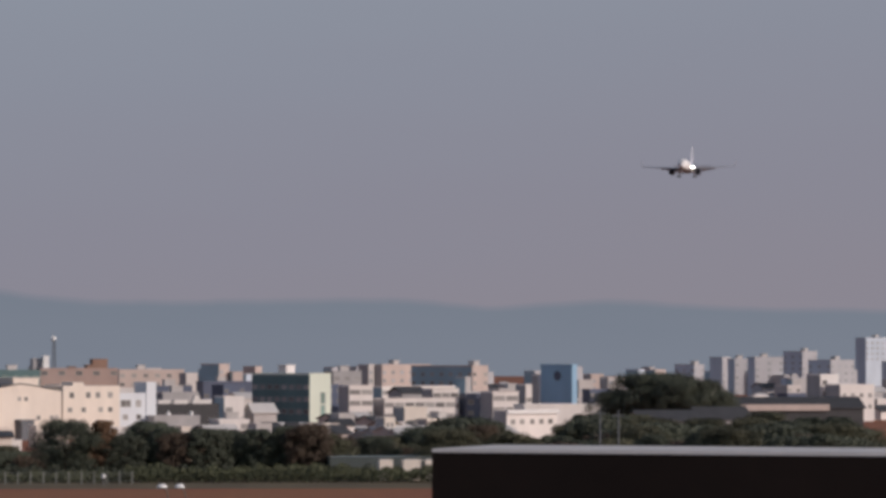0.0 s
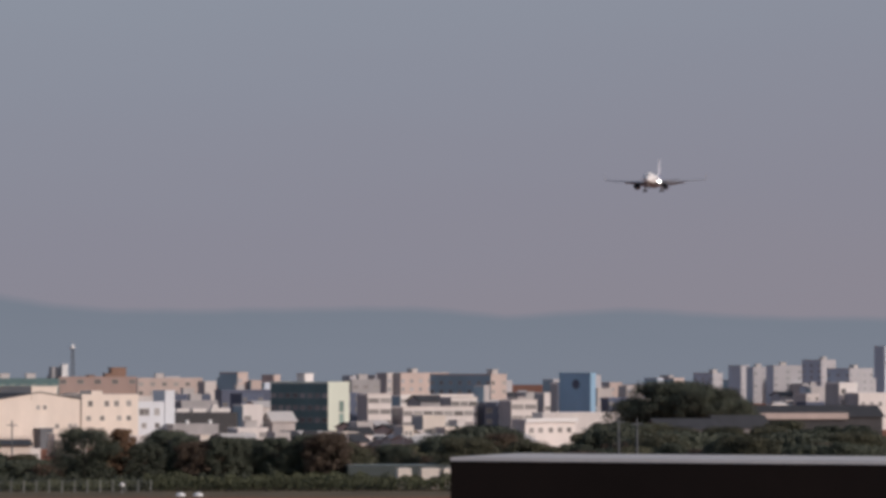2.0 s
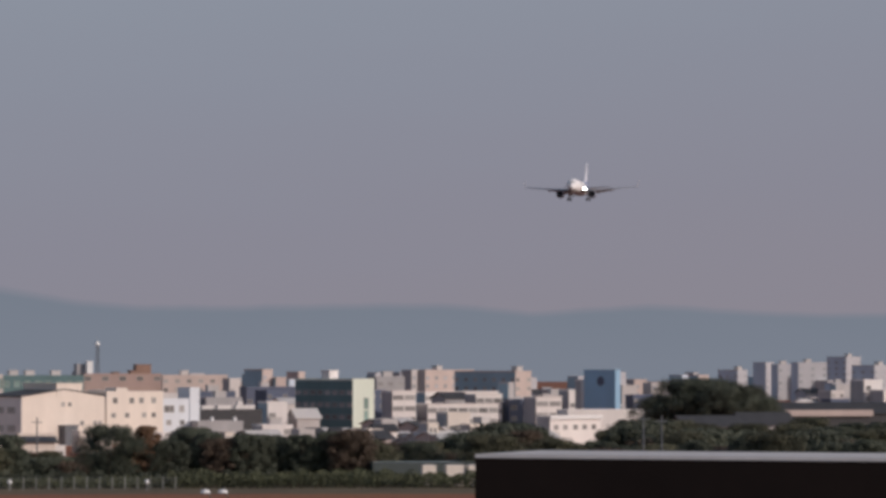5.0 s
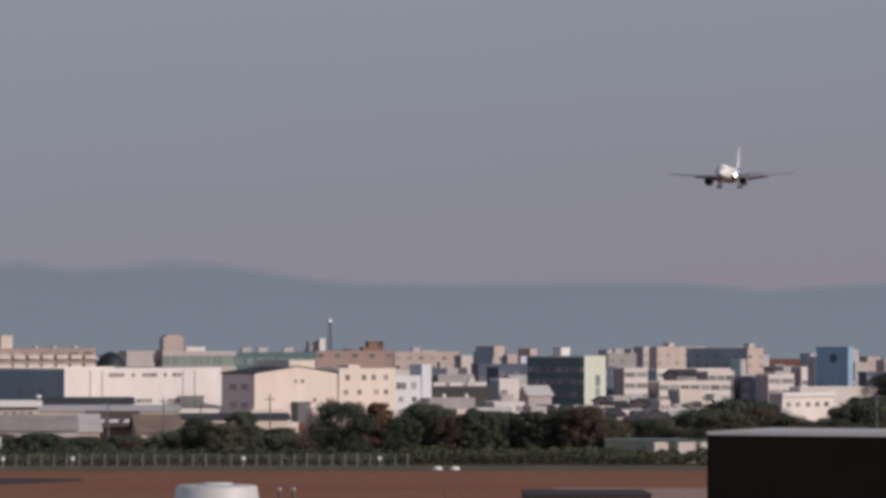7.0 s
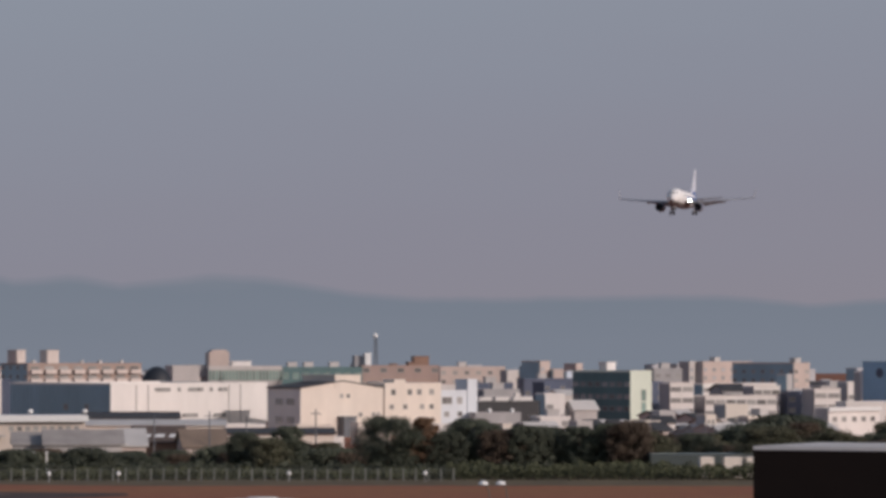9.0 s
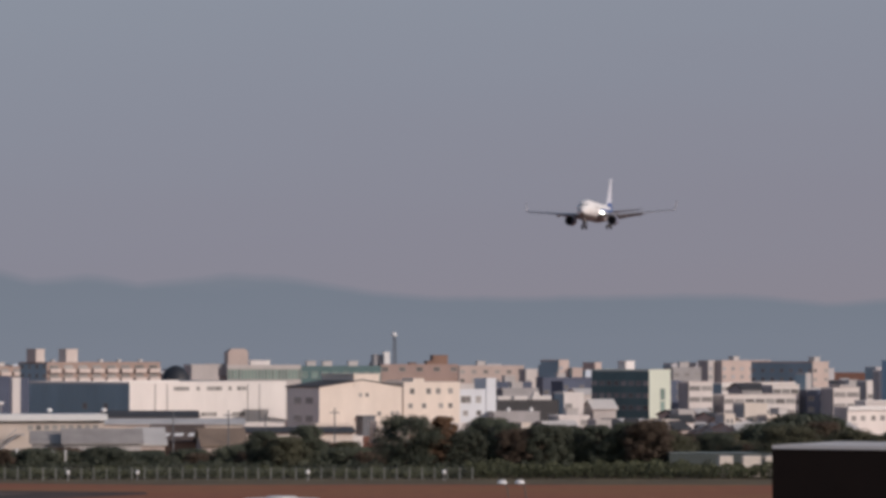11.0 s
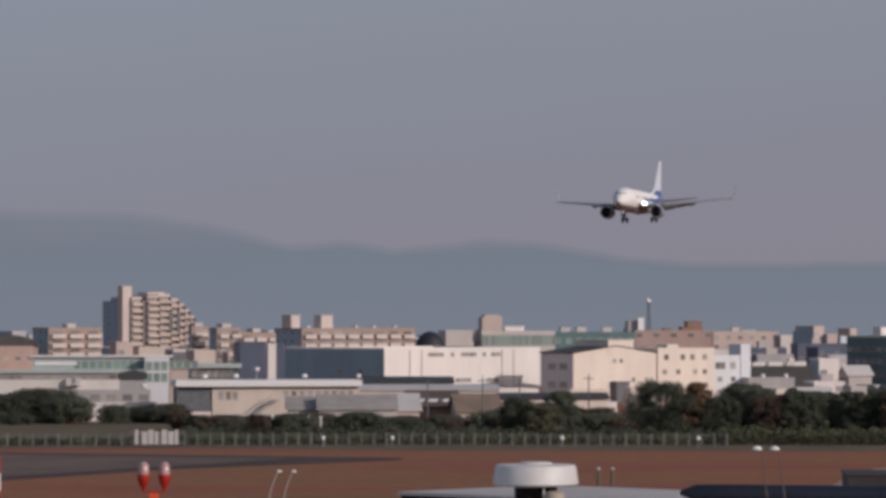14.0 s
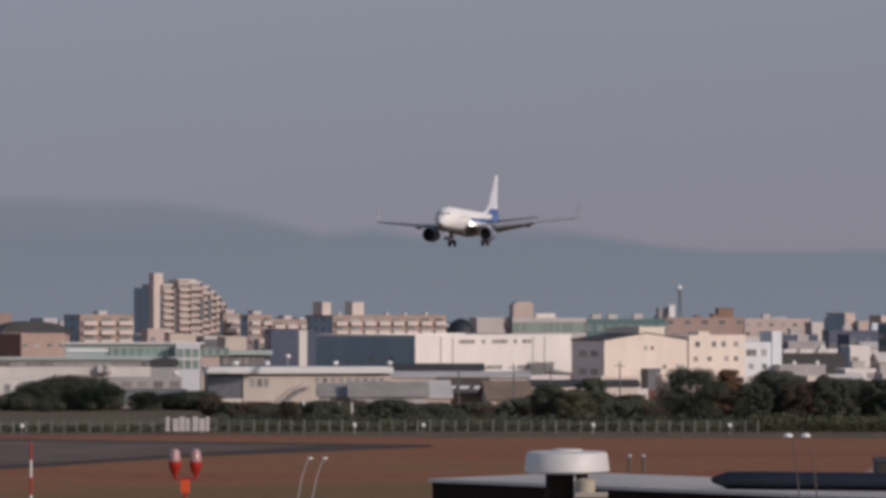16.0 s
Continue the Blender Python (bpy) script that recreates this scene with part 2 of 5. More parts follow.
def grid(length, z0, z1, storey, pitch, margin=1.2):
    n, k = max(1, int((length - 2 * margin) / pitch) + 1), max(1, int((z1 - z0) / storey))
    gap = (length - 2 * margin) / max(1, n - 1)
    return [(margin + i * gap, z0 + storey * (j + 0.5)) for i in range(n) for j in range(k)]


def block(name, label, category, left, mid, right, dist, top, wall, shade_side=None, roof=ROOF_GREY, turn=GRID, parapet=0.5, depth=None, group=""):
    """A flat-roofed building: body, parapet coping, roof sheet."""
    if depth and turn == GRID:
        turn = max(13.0, min(GRID, math.degrees(math.asin(min(1.0, (mid - left) * dist / 1000 / depth)))))
    cx, cy, w, d = corner(left, mid, right, dist, turn)
    if depth:
        d = depth
    ob = thing(name, label, category, pose(cx, cy, 0, 0, 0, turn), group)
    body = Shape().box(0, 0, 0, w, d, top - parapet)
    me = body.mesh("wall", [wall, shade_side or wall])
    # the left flank's shade is painted in as a second wall colour
    if shade_side:
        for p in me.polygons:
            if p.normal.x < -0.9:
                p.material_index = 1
    part("wall", me, None, ob)
    s = Shape()
    t = 0.25
    z0, z1 = top - parapet, top
    loops = [[(x0, y0), (x1, y0), (x1, y1), (x0, y1)] for x0, y0, x1, y1 in ((-0.06, -0.06, w + 0.06, d + 0.06), (t, t, w - t, d - t))]
    v = [(x, y, z) for z in (z0, z1) for loop in loops for x, y in loop]
    q = []
    for i in range(4):
        k = (i + 1) % 4
        q += [(i, k, 8 + k, 8 + i), (4 + k, 4 + i, 12 + i, 12 + k), (8 + i, 8 + k, 12 + k, 12 + i), (k, i, 4 + i, 4 + k)]
    s.add(v, q)
    part("parapet", s, wall, ob)
    part("roof", Shape().box(t, t, z0 + 0.004, w - t, d - t, z0 + 0.12), roof, ob)
    return ob, w, d


def stair_head(ob, x, y, w, d, z, h, wall, label=""):
    s = Shape().box(x, y, z, x + w, y + d, z + h - 0.2).box(x - 0.15, y - 0.15, z + h - 0.2, x + w + 0.15, y + d + 0.15, z + h)
    part("stair_head", s, wall, ob, label)


def balconies(ob, w, z0, z1, storey, bay, wall, recess=GLASS, gaps=0.5):
    """Rows of balconies on the near long face: slab and parapet, dark glazing behind."""
    n = max(1, round(w / bay))
    bay = w / n
    b = Shape()
    b.box(gaps / 2, -1.2, 0, bay - gaps / 2, -0.002, 0.15)
    b.box(gaps / 2, -1.2, 0.15, bay - gaps / 2, -1.08, 1.25)
    b.box(gaps / 2, -1.08, 0.15, gaps / 2 + 0.1, -0.002, 1.25)
    me = b.mesh("balcony", [wall])
    win = window_mesh(bay * 0.62, storey * 0.68)
    k = int((z1 - z0) / storey)
    for i in range(n):
        for j in range(k):
            part("balcony", me, None, ob, m=pose(i * bay, 0, z0 + j * storey))
            part("window", win, None, ob, m=pose((i + 0.5) * bay, -0.003, z0 + (j + 0.5) * storey))


def gable(name, label, left, mid, right, dist, eave, ridge, wall, roof, turn=GRID, along=True, category="house", over=0.5, depth=None, group=""):
    """A pitched-roof building; along: the ridge runs beside the near long face."""
    cx, cy, w, d = corner(left, mid, right, dist, turn)
    if depth:
        d = depth
    ob = thing(name, label, category, pose(cx, cy, 0, 0, 0, turn), group)
    part("wall", Shape().box(0, 0, 0, w, d, eave - 0.05), wall, ob)
    s, th = Shape(), 0.22
    if along:
        e = eave - over * (ridge - eave) / (d / 2)
        prof = [(-over, e), (d / 2, ridge), (d + over, e), (d + over, e + th), (d / 2, ridge + th), (-over, e + th)]
        s.prism(prof, -over, w + over)
        s.v = [(y, x, z) for x, y, z in s.v]
        g = Shape().prism([(0.05, eave - 0.05), (d / 2, ridge - 0.03), (d - 0.05, eave - 0.05)], 0.05, w - 0.05)
        g.v = [(y, x, z) for x, y, z in g.v]
    else:
        e = eave - over * (ridge - eave) / (w / 2)
        prof = [(-over, e), (w / 2, ridge), (w + over, e), (w + over, e + th), (w / 2, ridge + th), (-over, e + th)]
        s.prism(prof, -over, d + over)
        g = Shape().prism([(0.0, eave - 0.05), (w / 2, ridge - 0.03), (w, eave - 0.05)], 0.0, d)
    part("roof", s, roof, ob)
    part("gable_wall", g, wall, ob)
    return ob, w, d


# ---- ground ----
def ground_material():
    m = mat("dry_autumn_grass", (0.16, 0.085, 0.045), 0.95, 0.25, 18, bump=0.3)
    n, l = m.node_tree.nodes, m.node_tree.links
    b = n["Principled BSDF"]
    co, sep = n.new("ShaderNodeTexCoord"), n.new("ShaderNodeSeparateXYZ")
    mp, nz = n.new("ShaderNodeMapping"), n.new("ShaderNodeTexNoise")
    mp.inputs["Scale"].default_value = (0.012, 0.022, 1)
    nz.inputs["Scale"].default_value, nz.inputs["Detail"].default_value = 1, 6
    ramp = n.new("ShaderNodeValToRGB")
    e = ramp.color_ramp.elements
    e[0].position, e[0].color = 0.33, (0.180, 0.099, 0.029, 1)
    e[1].position, e[1].color = 0.66, (0.258, 0.072, 0.034, 1)
    mid = e.new(0.5)
    mid.color = (0.272, 0.104, 0.038, 1)
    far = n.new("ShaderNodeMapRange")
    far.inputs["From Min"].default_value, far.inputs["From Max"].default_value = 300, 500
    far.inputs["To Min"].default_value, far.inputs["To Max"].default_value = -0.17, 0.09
    add = n.new("ShaderNodeMath")
    mixc = n.new("ShaderNodeMix")
    mixc.data_type, mixc.blend_type = "RGBA", "MULTIPLY"
    mixc.inputs["Factor"].default_value = 1
    grain, gr = n.new("ShaderNodeTexNoise"), n.new("ShaderNodeMapRange")
    grain.inputs["Scale"].default_value, grain.inputs["Detail"].default_value = 0.4, 5
    gr.inputs["To Min"].default_value, gr.inputs["To Max"].default_value = 0.65, 1.3
    l.new(co.outputs["Object"], mp.inputs[0])
    l.new(mp.outputs[0], nz.inputs["Vector"])
    l.new(co.outputs["Object"], sep.inputs[0])
    l.new(co.outputs["Object"], grain.inputs["Vector"])
    l.new(grain.outputs["Fac"], gr.inputs["Value"])
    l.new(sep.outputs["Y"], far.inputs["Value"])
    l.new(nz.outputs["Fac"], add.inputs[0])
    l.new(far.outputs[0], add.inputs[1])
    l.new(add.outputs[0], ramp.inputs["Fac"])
    l.new(ramp.outputs[0], mixc.inputs["A"])
    l.new(gr.outputs[0], mixc.inputs["B"])
    l.new(mixc.outputs["Result"], b.inputs["Base Color"])
    return m


def ground():
    s = Shape()
    xs, ys = np.linspace(-4000, 4000, 21), np.linspace(-1500, 5600, 21)
    v = [(x, y, 0) for y in ys for x in xs]
    s.add(v, [(j * 21 + i, j * 21 + i + 1, (j + 1) * 21 + i + 1, (j + 1) * 21 + i) for j in range(20) for i in range(20)])
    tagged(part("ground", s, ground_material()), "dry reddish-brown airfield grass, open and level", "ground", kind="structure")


ground()


def verge():
    """Rough olive grass on both sides of the airfield fence."""
    m0, m1, n = -230, 230, 92
    v = []
    for i in range(n + 1):
        b = m0 + (m1 - m0) * i / n
        near = float(np.interp(b, (-120, -60), (564, 551))) + 2.5 * noise.noise((b * 0.11, 2.0, 0)) + 1.2 * noise.noise((b * 0.6, 5.0, 0))
        v += [(*spot(b, near), 0.015), (*spot(b, 710), 0.015)]
    s = Shape().add(v, [(2 * i, 2 * i + 2, 2 * i + 3, 2 * i + 1) for i in range(n)])
    tagged(part("verge", s, mat("olive_rough_grass", (0.118, 0.088, 0.047), 0.95, 0.35, 9, bump=0.3)), "rough olive-brown grass verge along the airfield fence", "grass", kind="structure")


verge()


def apron():
    """Pale sunlit concrete between the grass and the terminal."""
    n = 24
    v = []
    for i in range(n + 1):
        b = 40 + 180 * i / n
        v += [(*spot(b, 300), 0.05), (*spot(b, 488 + 1.5 * noise.noise((b * 0.2, 1.0, 0)) - max(0, 52 - b) * 6), 0.05)]
    s = Shape().add(v, [(2 * i, 2 * i + 2, 2 * i + 3, 2 * i + 1) for i in range(n)])
    tagged(part("apron", s, mat("pale_pinkish_concrete", (0.37, 0.235, 0.18), 0.9, 0.15, 12, bump=0.1)), "pale pinkish concrete apron beside the grass", "pavement", kind="structure")


apron()


def taxiway():
    s = Shape()
    asphalt = mat("worn_asphalt", (0.132, 0.086, 0.070), 0.9, 0.35, 14)
    edge = mat("dark_asphalt_shoulder", (0.052, 0.030, 0.025), 0.9, 0.4, 8)
    far = [(-190, 560), (-110, 536), (-89, 530), (-70, 523), (-49, 517)]
    near = [(-150, 330), (-92, 425), (-76, 455), (-63, 484), (-48, 514)]
    s.add([(x, y, 0.06) for x, y in near] + [(x, y, 0.06) for x, y in far], [(i, i + 1, i + 6, i + 5) for i in range(4)])
    tagged(part("taxiway", s, asphalt), "worn grey asphalt taxiway in the grass", "road", kind="structure")
    s = Shape()
    far2 = [(x, y + 9) for x, y in far[:4]] + [(-34, 521)]
    near2 = [(x + 3, y - 12 + 2 * i) for i, (x, y) in enumerate(near[:4])] + [(-33, 513)]
    s.add([(x, y, 0.03) for x, y in near2] + [(x, y, 0.03) for x, y in far2], [(i, i + 1, i + 6, i + 5) for i in range(4)])
    tagged(part("taxiway_shoulder", s, edge), "dark stained asphalt shoulder round the taxiway", "road", kind="structure")


taxiway()


# ---- distance ----
def mountains():
    m = bpy.data.materials.new("hazy_far_hills")
    m.use_nodes = True
    n, l = m.node_tree.nodes, m.node_tree.links
    n.clear()
    # the hills emit a blue-grey tone: haze painted into their colour
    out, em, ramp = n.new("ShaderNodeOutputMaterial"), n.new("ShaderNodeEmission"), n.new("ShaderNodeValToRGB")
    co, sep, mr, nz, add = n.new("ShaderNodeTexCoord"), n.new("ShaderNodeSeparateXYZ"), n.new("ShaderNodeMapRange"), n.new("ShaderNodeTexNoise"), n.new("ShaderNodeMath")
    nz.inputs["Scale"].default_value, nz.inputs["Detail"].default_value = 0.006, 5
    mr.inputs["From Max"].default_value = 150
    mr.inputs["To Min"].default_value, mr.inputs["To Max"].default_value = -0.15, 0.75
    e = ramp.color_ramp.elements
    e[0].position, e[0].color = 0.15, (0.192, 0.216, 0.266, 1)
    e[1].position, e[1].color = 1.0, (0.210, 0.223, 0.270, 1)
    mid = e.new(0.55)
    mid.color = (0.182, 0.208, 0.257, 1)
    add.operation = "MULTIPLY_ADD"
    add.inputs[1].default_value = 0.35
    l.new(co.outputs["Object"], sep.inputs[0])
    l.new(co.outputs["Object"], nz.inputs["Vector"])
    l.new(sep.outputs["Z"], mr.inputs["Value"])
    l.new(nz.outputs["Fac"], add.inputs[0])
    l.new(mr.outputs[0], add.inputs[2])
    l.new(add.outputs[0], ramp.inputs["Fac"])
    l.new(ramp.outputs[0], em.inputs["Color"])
    # ridge fades to transparent, as haze would soften it
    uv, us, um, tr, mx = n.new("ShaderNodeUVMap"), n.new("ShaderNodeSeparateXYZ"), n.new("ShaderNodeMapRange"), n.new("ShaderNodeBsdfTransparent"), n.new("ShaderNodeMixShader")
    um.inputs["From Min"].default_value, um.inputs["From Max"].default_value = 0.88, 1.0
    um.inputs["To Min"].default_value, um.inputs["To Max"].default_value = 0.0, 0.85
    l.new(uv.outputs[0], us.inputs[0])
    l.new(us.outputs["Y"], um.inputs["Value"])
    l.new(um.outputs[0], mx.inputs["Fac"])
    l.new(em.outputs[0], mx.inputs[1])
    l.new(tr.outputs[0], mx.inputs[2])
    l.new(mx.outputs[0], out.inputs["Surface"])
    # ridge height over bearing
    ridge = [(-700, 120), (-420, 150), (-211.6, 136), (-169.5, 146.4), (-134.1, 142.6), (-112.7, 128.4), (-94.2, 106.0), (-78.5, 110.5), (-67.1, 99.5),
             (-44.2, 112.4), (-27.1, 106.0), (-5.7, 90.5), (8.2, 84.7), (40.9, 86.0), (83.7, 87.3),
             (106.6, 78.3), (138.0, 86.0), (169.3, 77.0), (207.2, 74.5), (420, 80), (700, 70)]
    xs = [a for a, b in ridge]
    hs = [b for a, b in ridge]
    s, v, N = Shape(), [], 420
    for i in range(N + 1):
        b = -700 + 1400 * i / N
        h = float(np.interp(b, xs, hs)) + 2.2 * noise.noise((b * 0.05, 3.1, 0)) + 1.0 * noise.noise((b * 0.21, 7.7, 0))
        for k, (dd, hh) in enumerate(((3900, -1), (4150, 0.45), (4420, 0.92), (4500, 1.0))):
            x, y = spot(b, dd + (20 * noise.noise((b * 0.03, k, 5)) if k else 0))
            v.append((x, y, h * hh if hh > 0 else -1))
    s.add(v, [(i * 4 + k, i * 4 + 4 + k, i * 4 + 5 + k, i * 4 + 1 + k) for i in range(N) for k in range(3)])
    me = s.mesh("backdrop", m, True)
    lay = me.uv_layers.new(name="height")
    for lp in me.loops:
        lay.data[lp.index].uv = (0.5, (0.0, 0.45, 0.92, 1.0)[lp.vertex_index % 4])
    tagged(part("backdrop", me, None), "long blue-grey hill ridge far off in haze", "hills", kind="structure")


mountains()


# ---- the industrial row behind the airfield ----
def warehouse():
    ob, w, d = block("warehouse", "large white windowless warehouse, flank shade painted slate-blue", "warehouse", -95.3, -69.1, -29.7, 880, 12.0, WHITE, SLATE)
    top = 12.0
    for f in (0.16, 0.235, 0.75, 0.825):
        part("downpipe", Shape().box(f * w - 0.14, -0.2, 0, f * w + 0.14, -0.003, top - 0.6), ROOF_GREY, ob)
    for f in (0.285, 0.305, 0.325, 0.345, 0.365, 0.43, 0.495, 0.515, 0.535, 0.555, 0.575, 0.635, 0.69, 0.71, 0.73):
        windows(ob, [(f * w, top - 1.6)], 0.8, 0.9)
    for f in (0.46, 0.48, 0.5, 0.52, 0.54, 0.66, 0.68, 0.70, 0.72):
        windows(ob, [(f * w, top - 7.4)], 0.8, 0.9)
    windows(ob, [(9, top - 5.5), (17, top - 5.5)], 1.6, 1.4, side=True)
    n = 24
    for i in range(n):
        part("cladding_rib", Shape().box(-0.05, (i + 0.4) * d / n, 0.2, -0.003, (i + 0.4) * d / n + 0.12, top - 0.6), SLATE, ob)


def gable_factory():
    d0, top = 870, 10.9
    ob, w, d = gable("factory_hall", "cream gabled factory hall with roof monitor", -29.4, -21.2, -0.4, d0, top, 12.4, CREAM, ROOF_DARK, along=False, category="factory", over=0.3)
    part("roof_monitor", Shape().box(w * 0.41, -0.1, top - 0.2, w * 0.72, d, 13.8 - 0.2).box(w * 0.40, -0.25, 13.8 - 0.2, w * 0.73, d, 13.8), CREAM, ob)
    part("side_cladding", Shape().box(-0.12, 0.02, 0, -0.004, d - 0.02, top - 0.4), WHITE, ob, "pale cladding of the shaded flank")
    windows(ob, [(w * 0.49, top - 1.8), (w * 0.57, top - 1.8)], 0.9, 0.9)
    windows(ob, [(w * 0.72, top - 6), (w * 0.88, top - 6), (w * 0.94, top - 6)], 1.0, 1.0)
    for y in (d * 0.3, d * 0.65):
        part("window", window_mesh(2.6, 1.4), None, ob, m=pose(-0.13, y, top - 3, 0, 0, -90))
        part("window", window_mesh(2.6, 1.4), None, ob, m=pose(-0.13, y, top - 7, 0, 0, -90))
    part("canopy", Shape().box(w * 0.45, -2.0, 0, w * 0.60, -0.005, 4.6 - 0.3).box(w * 0.44, -2.2, 4.6 - 0.3, w * 0.61, -0.005, 4.6), [STEEL_DARK], ob, "dark loading porch")


def cream_office():
    top = 11.9
    ob, w, d = block("office_block", "cream three-storey works office with square windows", "office", -0.4, 0.0, 14.2, 889, top, CREAM, turn=39.9, depth=14)
    windows(ob, [(w * f, top - 2.1) for f in (0.15, 0.44, 0.61, 0.83)], 1.3, 1.3)
    windows(ob, [(w * f, top - 5.4) for f in (0.12, 0.36, 0.66, 0.83)], 1.2, 1.1)
    part("parapet_step", Shape().box(w * 0.17, 0.0, top, w * 0.36, 4, top + 0.8), CREAM, ob)
    ob, w, d = block("annex", "pale blue-white works annex with taller stair tower", "office", 14.1, 14.2, 23.0, 901, 10.2, PALE_BLUE, turn=39.9, depth=11)
    part("stair_tower", Shape().box(w * 0.74, -0.3, 0, w + 0.2, 4, 12.7), PALE_BLUE, ob)
    z = 7.8
    windows(ob, [(w * 0.10, z), (w * 0.24, z), (w * 0.53, z)], 1.5, 1.6)
    windows(ob, [(w * 0.16, z - 3.1), (w * 0.54, z - 3.1)], 1.4, 1.2)
    part("penthouse", Shape().box(w * 0.05, 1.0, 10.2, w * 0.5, 7, 11.4), PALE_GREY, ob)


def low_walls():
    for l, c, r, d, y, m in ((-22.2, -22.0, -12.8, 800, 688, CREAM), (10.5, 11.1, 20.0, 800, 687, WHITE), (-16.0, -15.7, -10.3, 770, 709, WHITE),
                             (-40.7, -40.2, -30.2, 830, 686, WHITE), (-37.1, -36.7, -25.7, 700, 709, CREAM), (-7.1, -6.7, 1.4, 800, 684, CREAM)):
        ob, w, dd = block("shed", "low pale rendered shed", "shed", l, c, r, d, EYE - (y - 564.5) / 7000 * d, m, roof=ROOF_DARK, depth=7, parapet=0.3, group="low works sheds")
        windows(ob, [(w * (0.2 + 0.2 * i), EYE - (y - 564.5) / 7000 * d - 1.6) for i in range(4)], 0.9, 0.9)


def navy_hall():
    ob, w, d = block("hall", "navy-blue clad hall beside a white stair tower", "hall", -105.9, -105.5, -98.5, 850, 13.4, NAVY, depth=12)
    ob, w, d = block("stair_tower", "narrow white stair tower", "tower", -98.7, -98.4, -96.4, 838, 13.2, WHITE, depth=4)
    ob, w, d = block("hall", "navy-blue clad hall beside a white stair tower", "hall", -96.6, -96.5, -94.2, 856, 13.1, NAVY, depth=9)


warehouse()
gable_factory()
cream_office()
low_walls()
navy_hall()


def dome_building():
    cx, cy = spot(-57.5, 1000)
    ob = thing("domed_hall", "dark round-roofed hall behind a warehouse", "hall", pose(cx, cy, 0))
    zb, zt, r = 10.6, 15.3, 3.7
    part("wall", Shape().lathe([(0, r), (zb, r)], 28), GREY, ob, smooth=True)
    part("dome", Shape().lathe([(zb + (zt - zb) * math.sin(a), (r + 0.1) * math.cos(a)) for a in np.linspace(0, 1.55, 9)], 28), mat("dark_dome_sheet", (0.02, 0.025, 0.035), 0.6, 0.1, 2), ob, smooth=True)


def glazed_works():
    top = 15.2
    ob, w, d = block("glazed_works", "works building with long pale green glazed upper storey", "factory", -46.5, -44.5, -25.9, 1080, top, PALE_GREY, GREY, depth=12)
    n = 22
    me = window_mesh(w / n * 0.86, 2.9, GLASS_GREEN)
    for i in range(n):
        part("window", me, None, ob, m=pose((i + 0.5) * w / n, -0.004, 12.6))
    h = 4.4
    x, y = w * 0.02, 1
    s = Shape().prism([(x, top), (x + 5.6, top), (x + 5.6, top + h - 0.8), (x + 4.6, top + h), (x + 1.2, top + h), (x, top + h - 0.9)], y, y + 6)
    part("stair_head", s, TAN, ob, "rounded tan stair head")
    for f in (0.34, 0.42, 0.50):
        stair_head(ob, w * f, 2, 2.0, 2, top, 1.3, WHITE)
    part("roof_slab", Shape().box(w * -0.22, 3, top - 3, w * 0.1, 9, top + 0.3), GREY, ob)
    ob, w, d = block("works_block", "pale blue-grey works block behind a warehouse", "factory", -53.9, -53.5, -46.8, 1060, 15.4, PALE_GREY, depth=12)
    ob, w, d = block("works_block", "dark teal clad works block", "factory", -26.5, -26.1, -5.7, 1120, 14.8, TEAL, depth=14)
    windows(ob, grid(w, 10.6, 14.1, 3.4, 3.0), 1.6, 1.7, glass=GLASS_GREEN)
    for f in (0.1, 0.3, 0.62):
        stair_head(ob, w * f, 2, 2.6, 2.5, 14.8, 1.4, PALE_GREY)


def brick_works():
    top = 15.2
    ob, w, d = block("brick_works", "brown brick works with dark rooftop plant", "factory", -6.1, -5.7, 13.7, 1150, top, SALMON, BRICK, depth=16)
    windows(ob, grid(w, 12.4, 15.0, 2.6, 4.2), 2.0, 1.3)
    for x0, x1, y in ((1235, 1245, 577), (1245, 1271, 567), (1205, 1215, 580)):
        f0, f1 = (x0 - 1150) / 136, (x1 - 1150) / 136
        stair_head(ob, w * f0, 2, w * (f1 - f0), 4, top, (583 - y) / 7 * 1.17, BRICK)
    part("water_tank", Shape().box(w * 0.06, 2, top, w * 0.135, 5, 18.8), PAINT_WHITE, ob, "white rooftop tank")
    part("plant_room", Shape().box(-1.2, 4, top - 5, w * 0.055, 8, 18.0), GREY, ob)
    cx, cy, _, _ = corner(-2.4, -2.4, -1.4, 1165)
    m = thing("antenna_mast", "slim lattice mast with a white dish on top", "mast", pose(cx, cy, 0))
    h = 23.4
    s = Shape()
    for a in range(3):
        c, q = math.cos(a * 2.094), math.sin(a * 2.094)
        s.tube([(1.1 * c, 1.1 * q, 0), (0.4 * c, 0.4 * q, h)], 0.13, 6)
    for k in range(24):
        z0, z1 = h * k / 24, h * (k + 1) / 24
        for a in range(3):
            r0, r1 = 1.1 - 0.75 * k / 24, 1.1 - 0.75 * (k + 1) / 24
            s.tube([(r0 * math.cos(a * 2.094), r0 * math.sin(a * 2.094), z0), (r1 * math.cos(a * 2.094 + 2.094), r1 * math.sin(a * 2.094 + 2.094), z1)], 0.07, 4)
    part("lattice", s, STEEL_DARK, m)
    part("dish", Shape().lathe([(h, 0.75), (h + 0.4, 0.85), (h + 0.9, 0.6), (h + 1.2, 0.2)], 14), PAINT_WHITE, m, "white round radome", smooth=True)
    part("spike", Shape().lathe([(h + 1.2, 0.05), (h + 2.4, 0.03)], 6), GREY, m)


dome_building()
glazed_works()
brick_works()


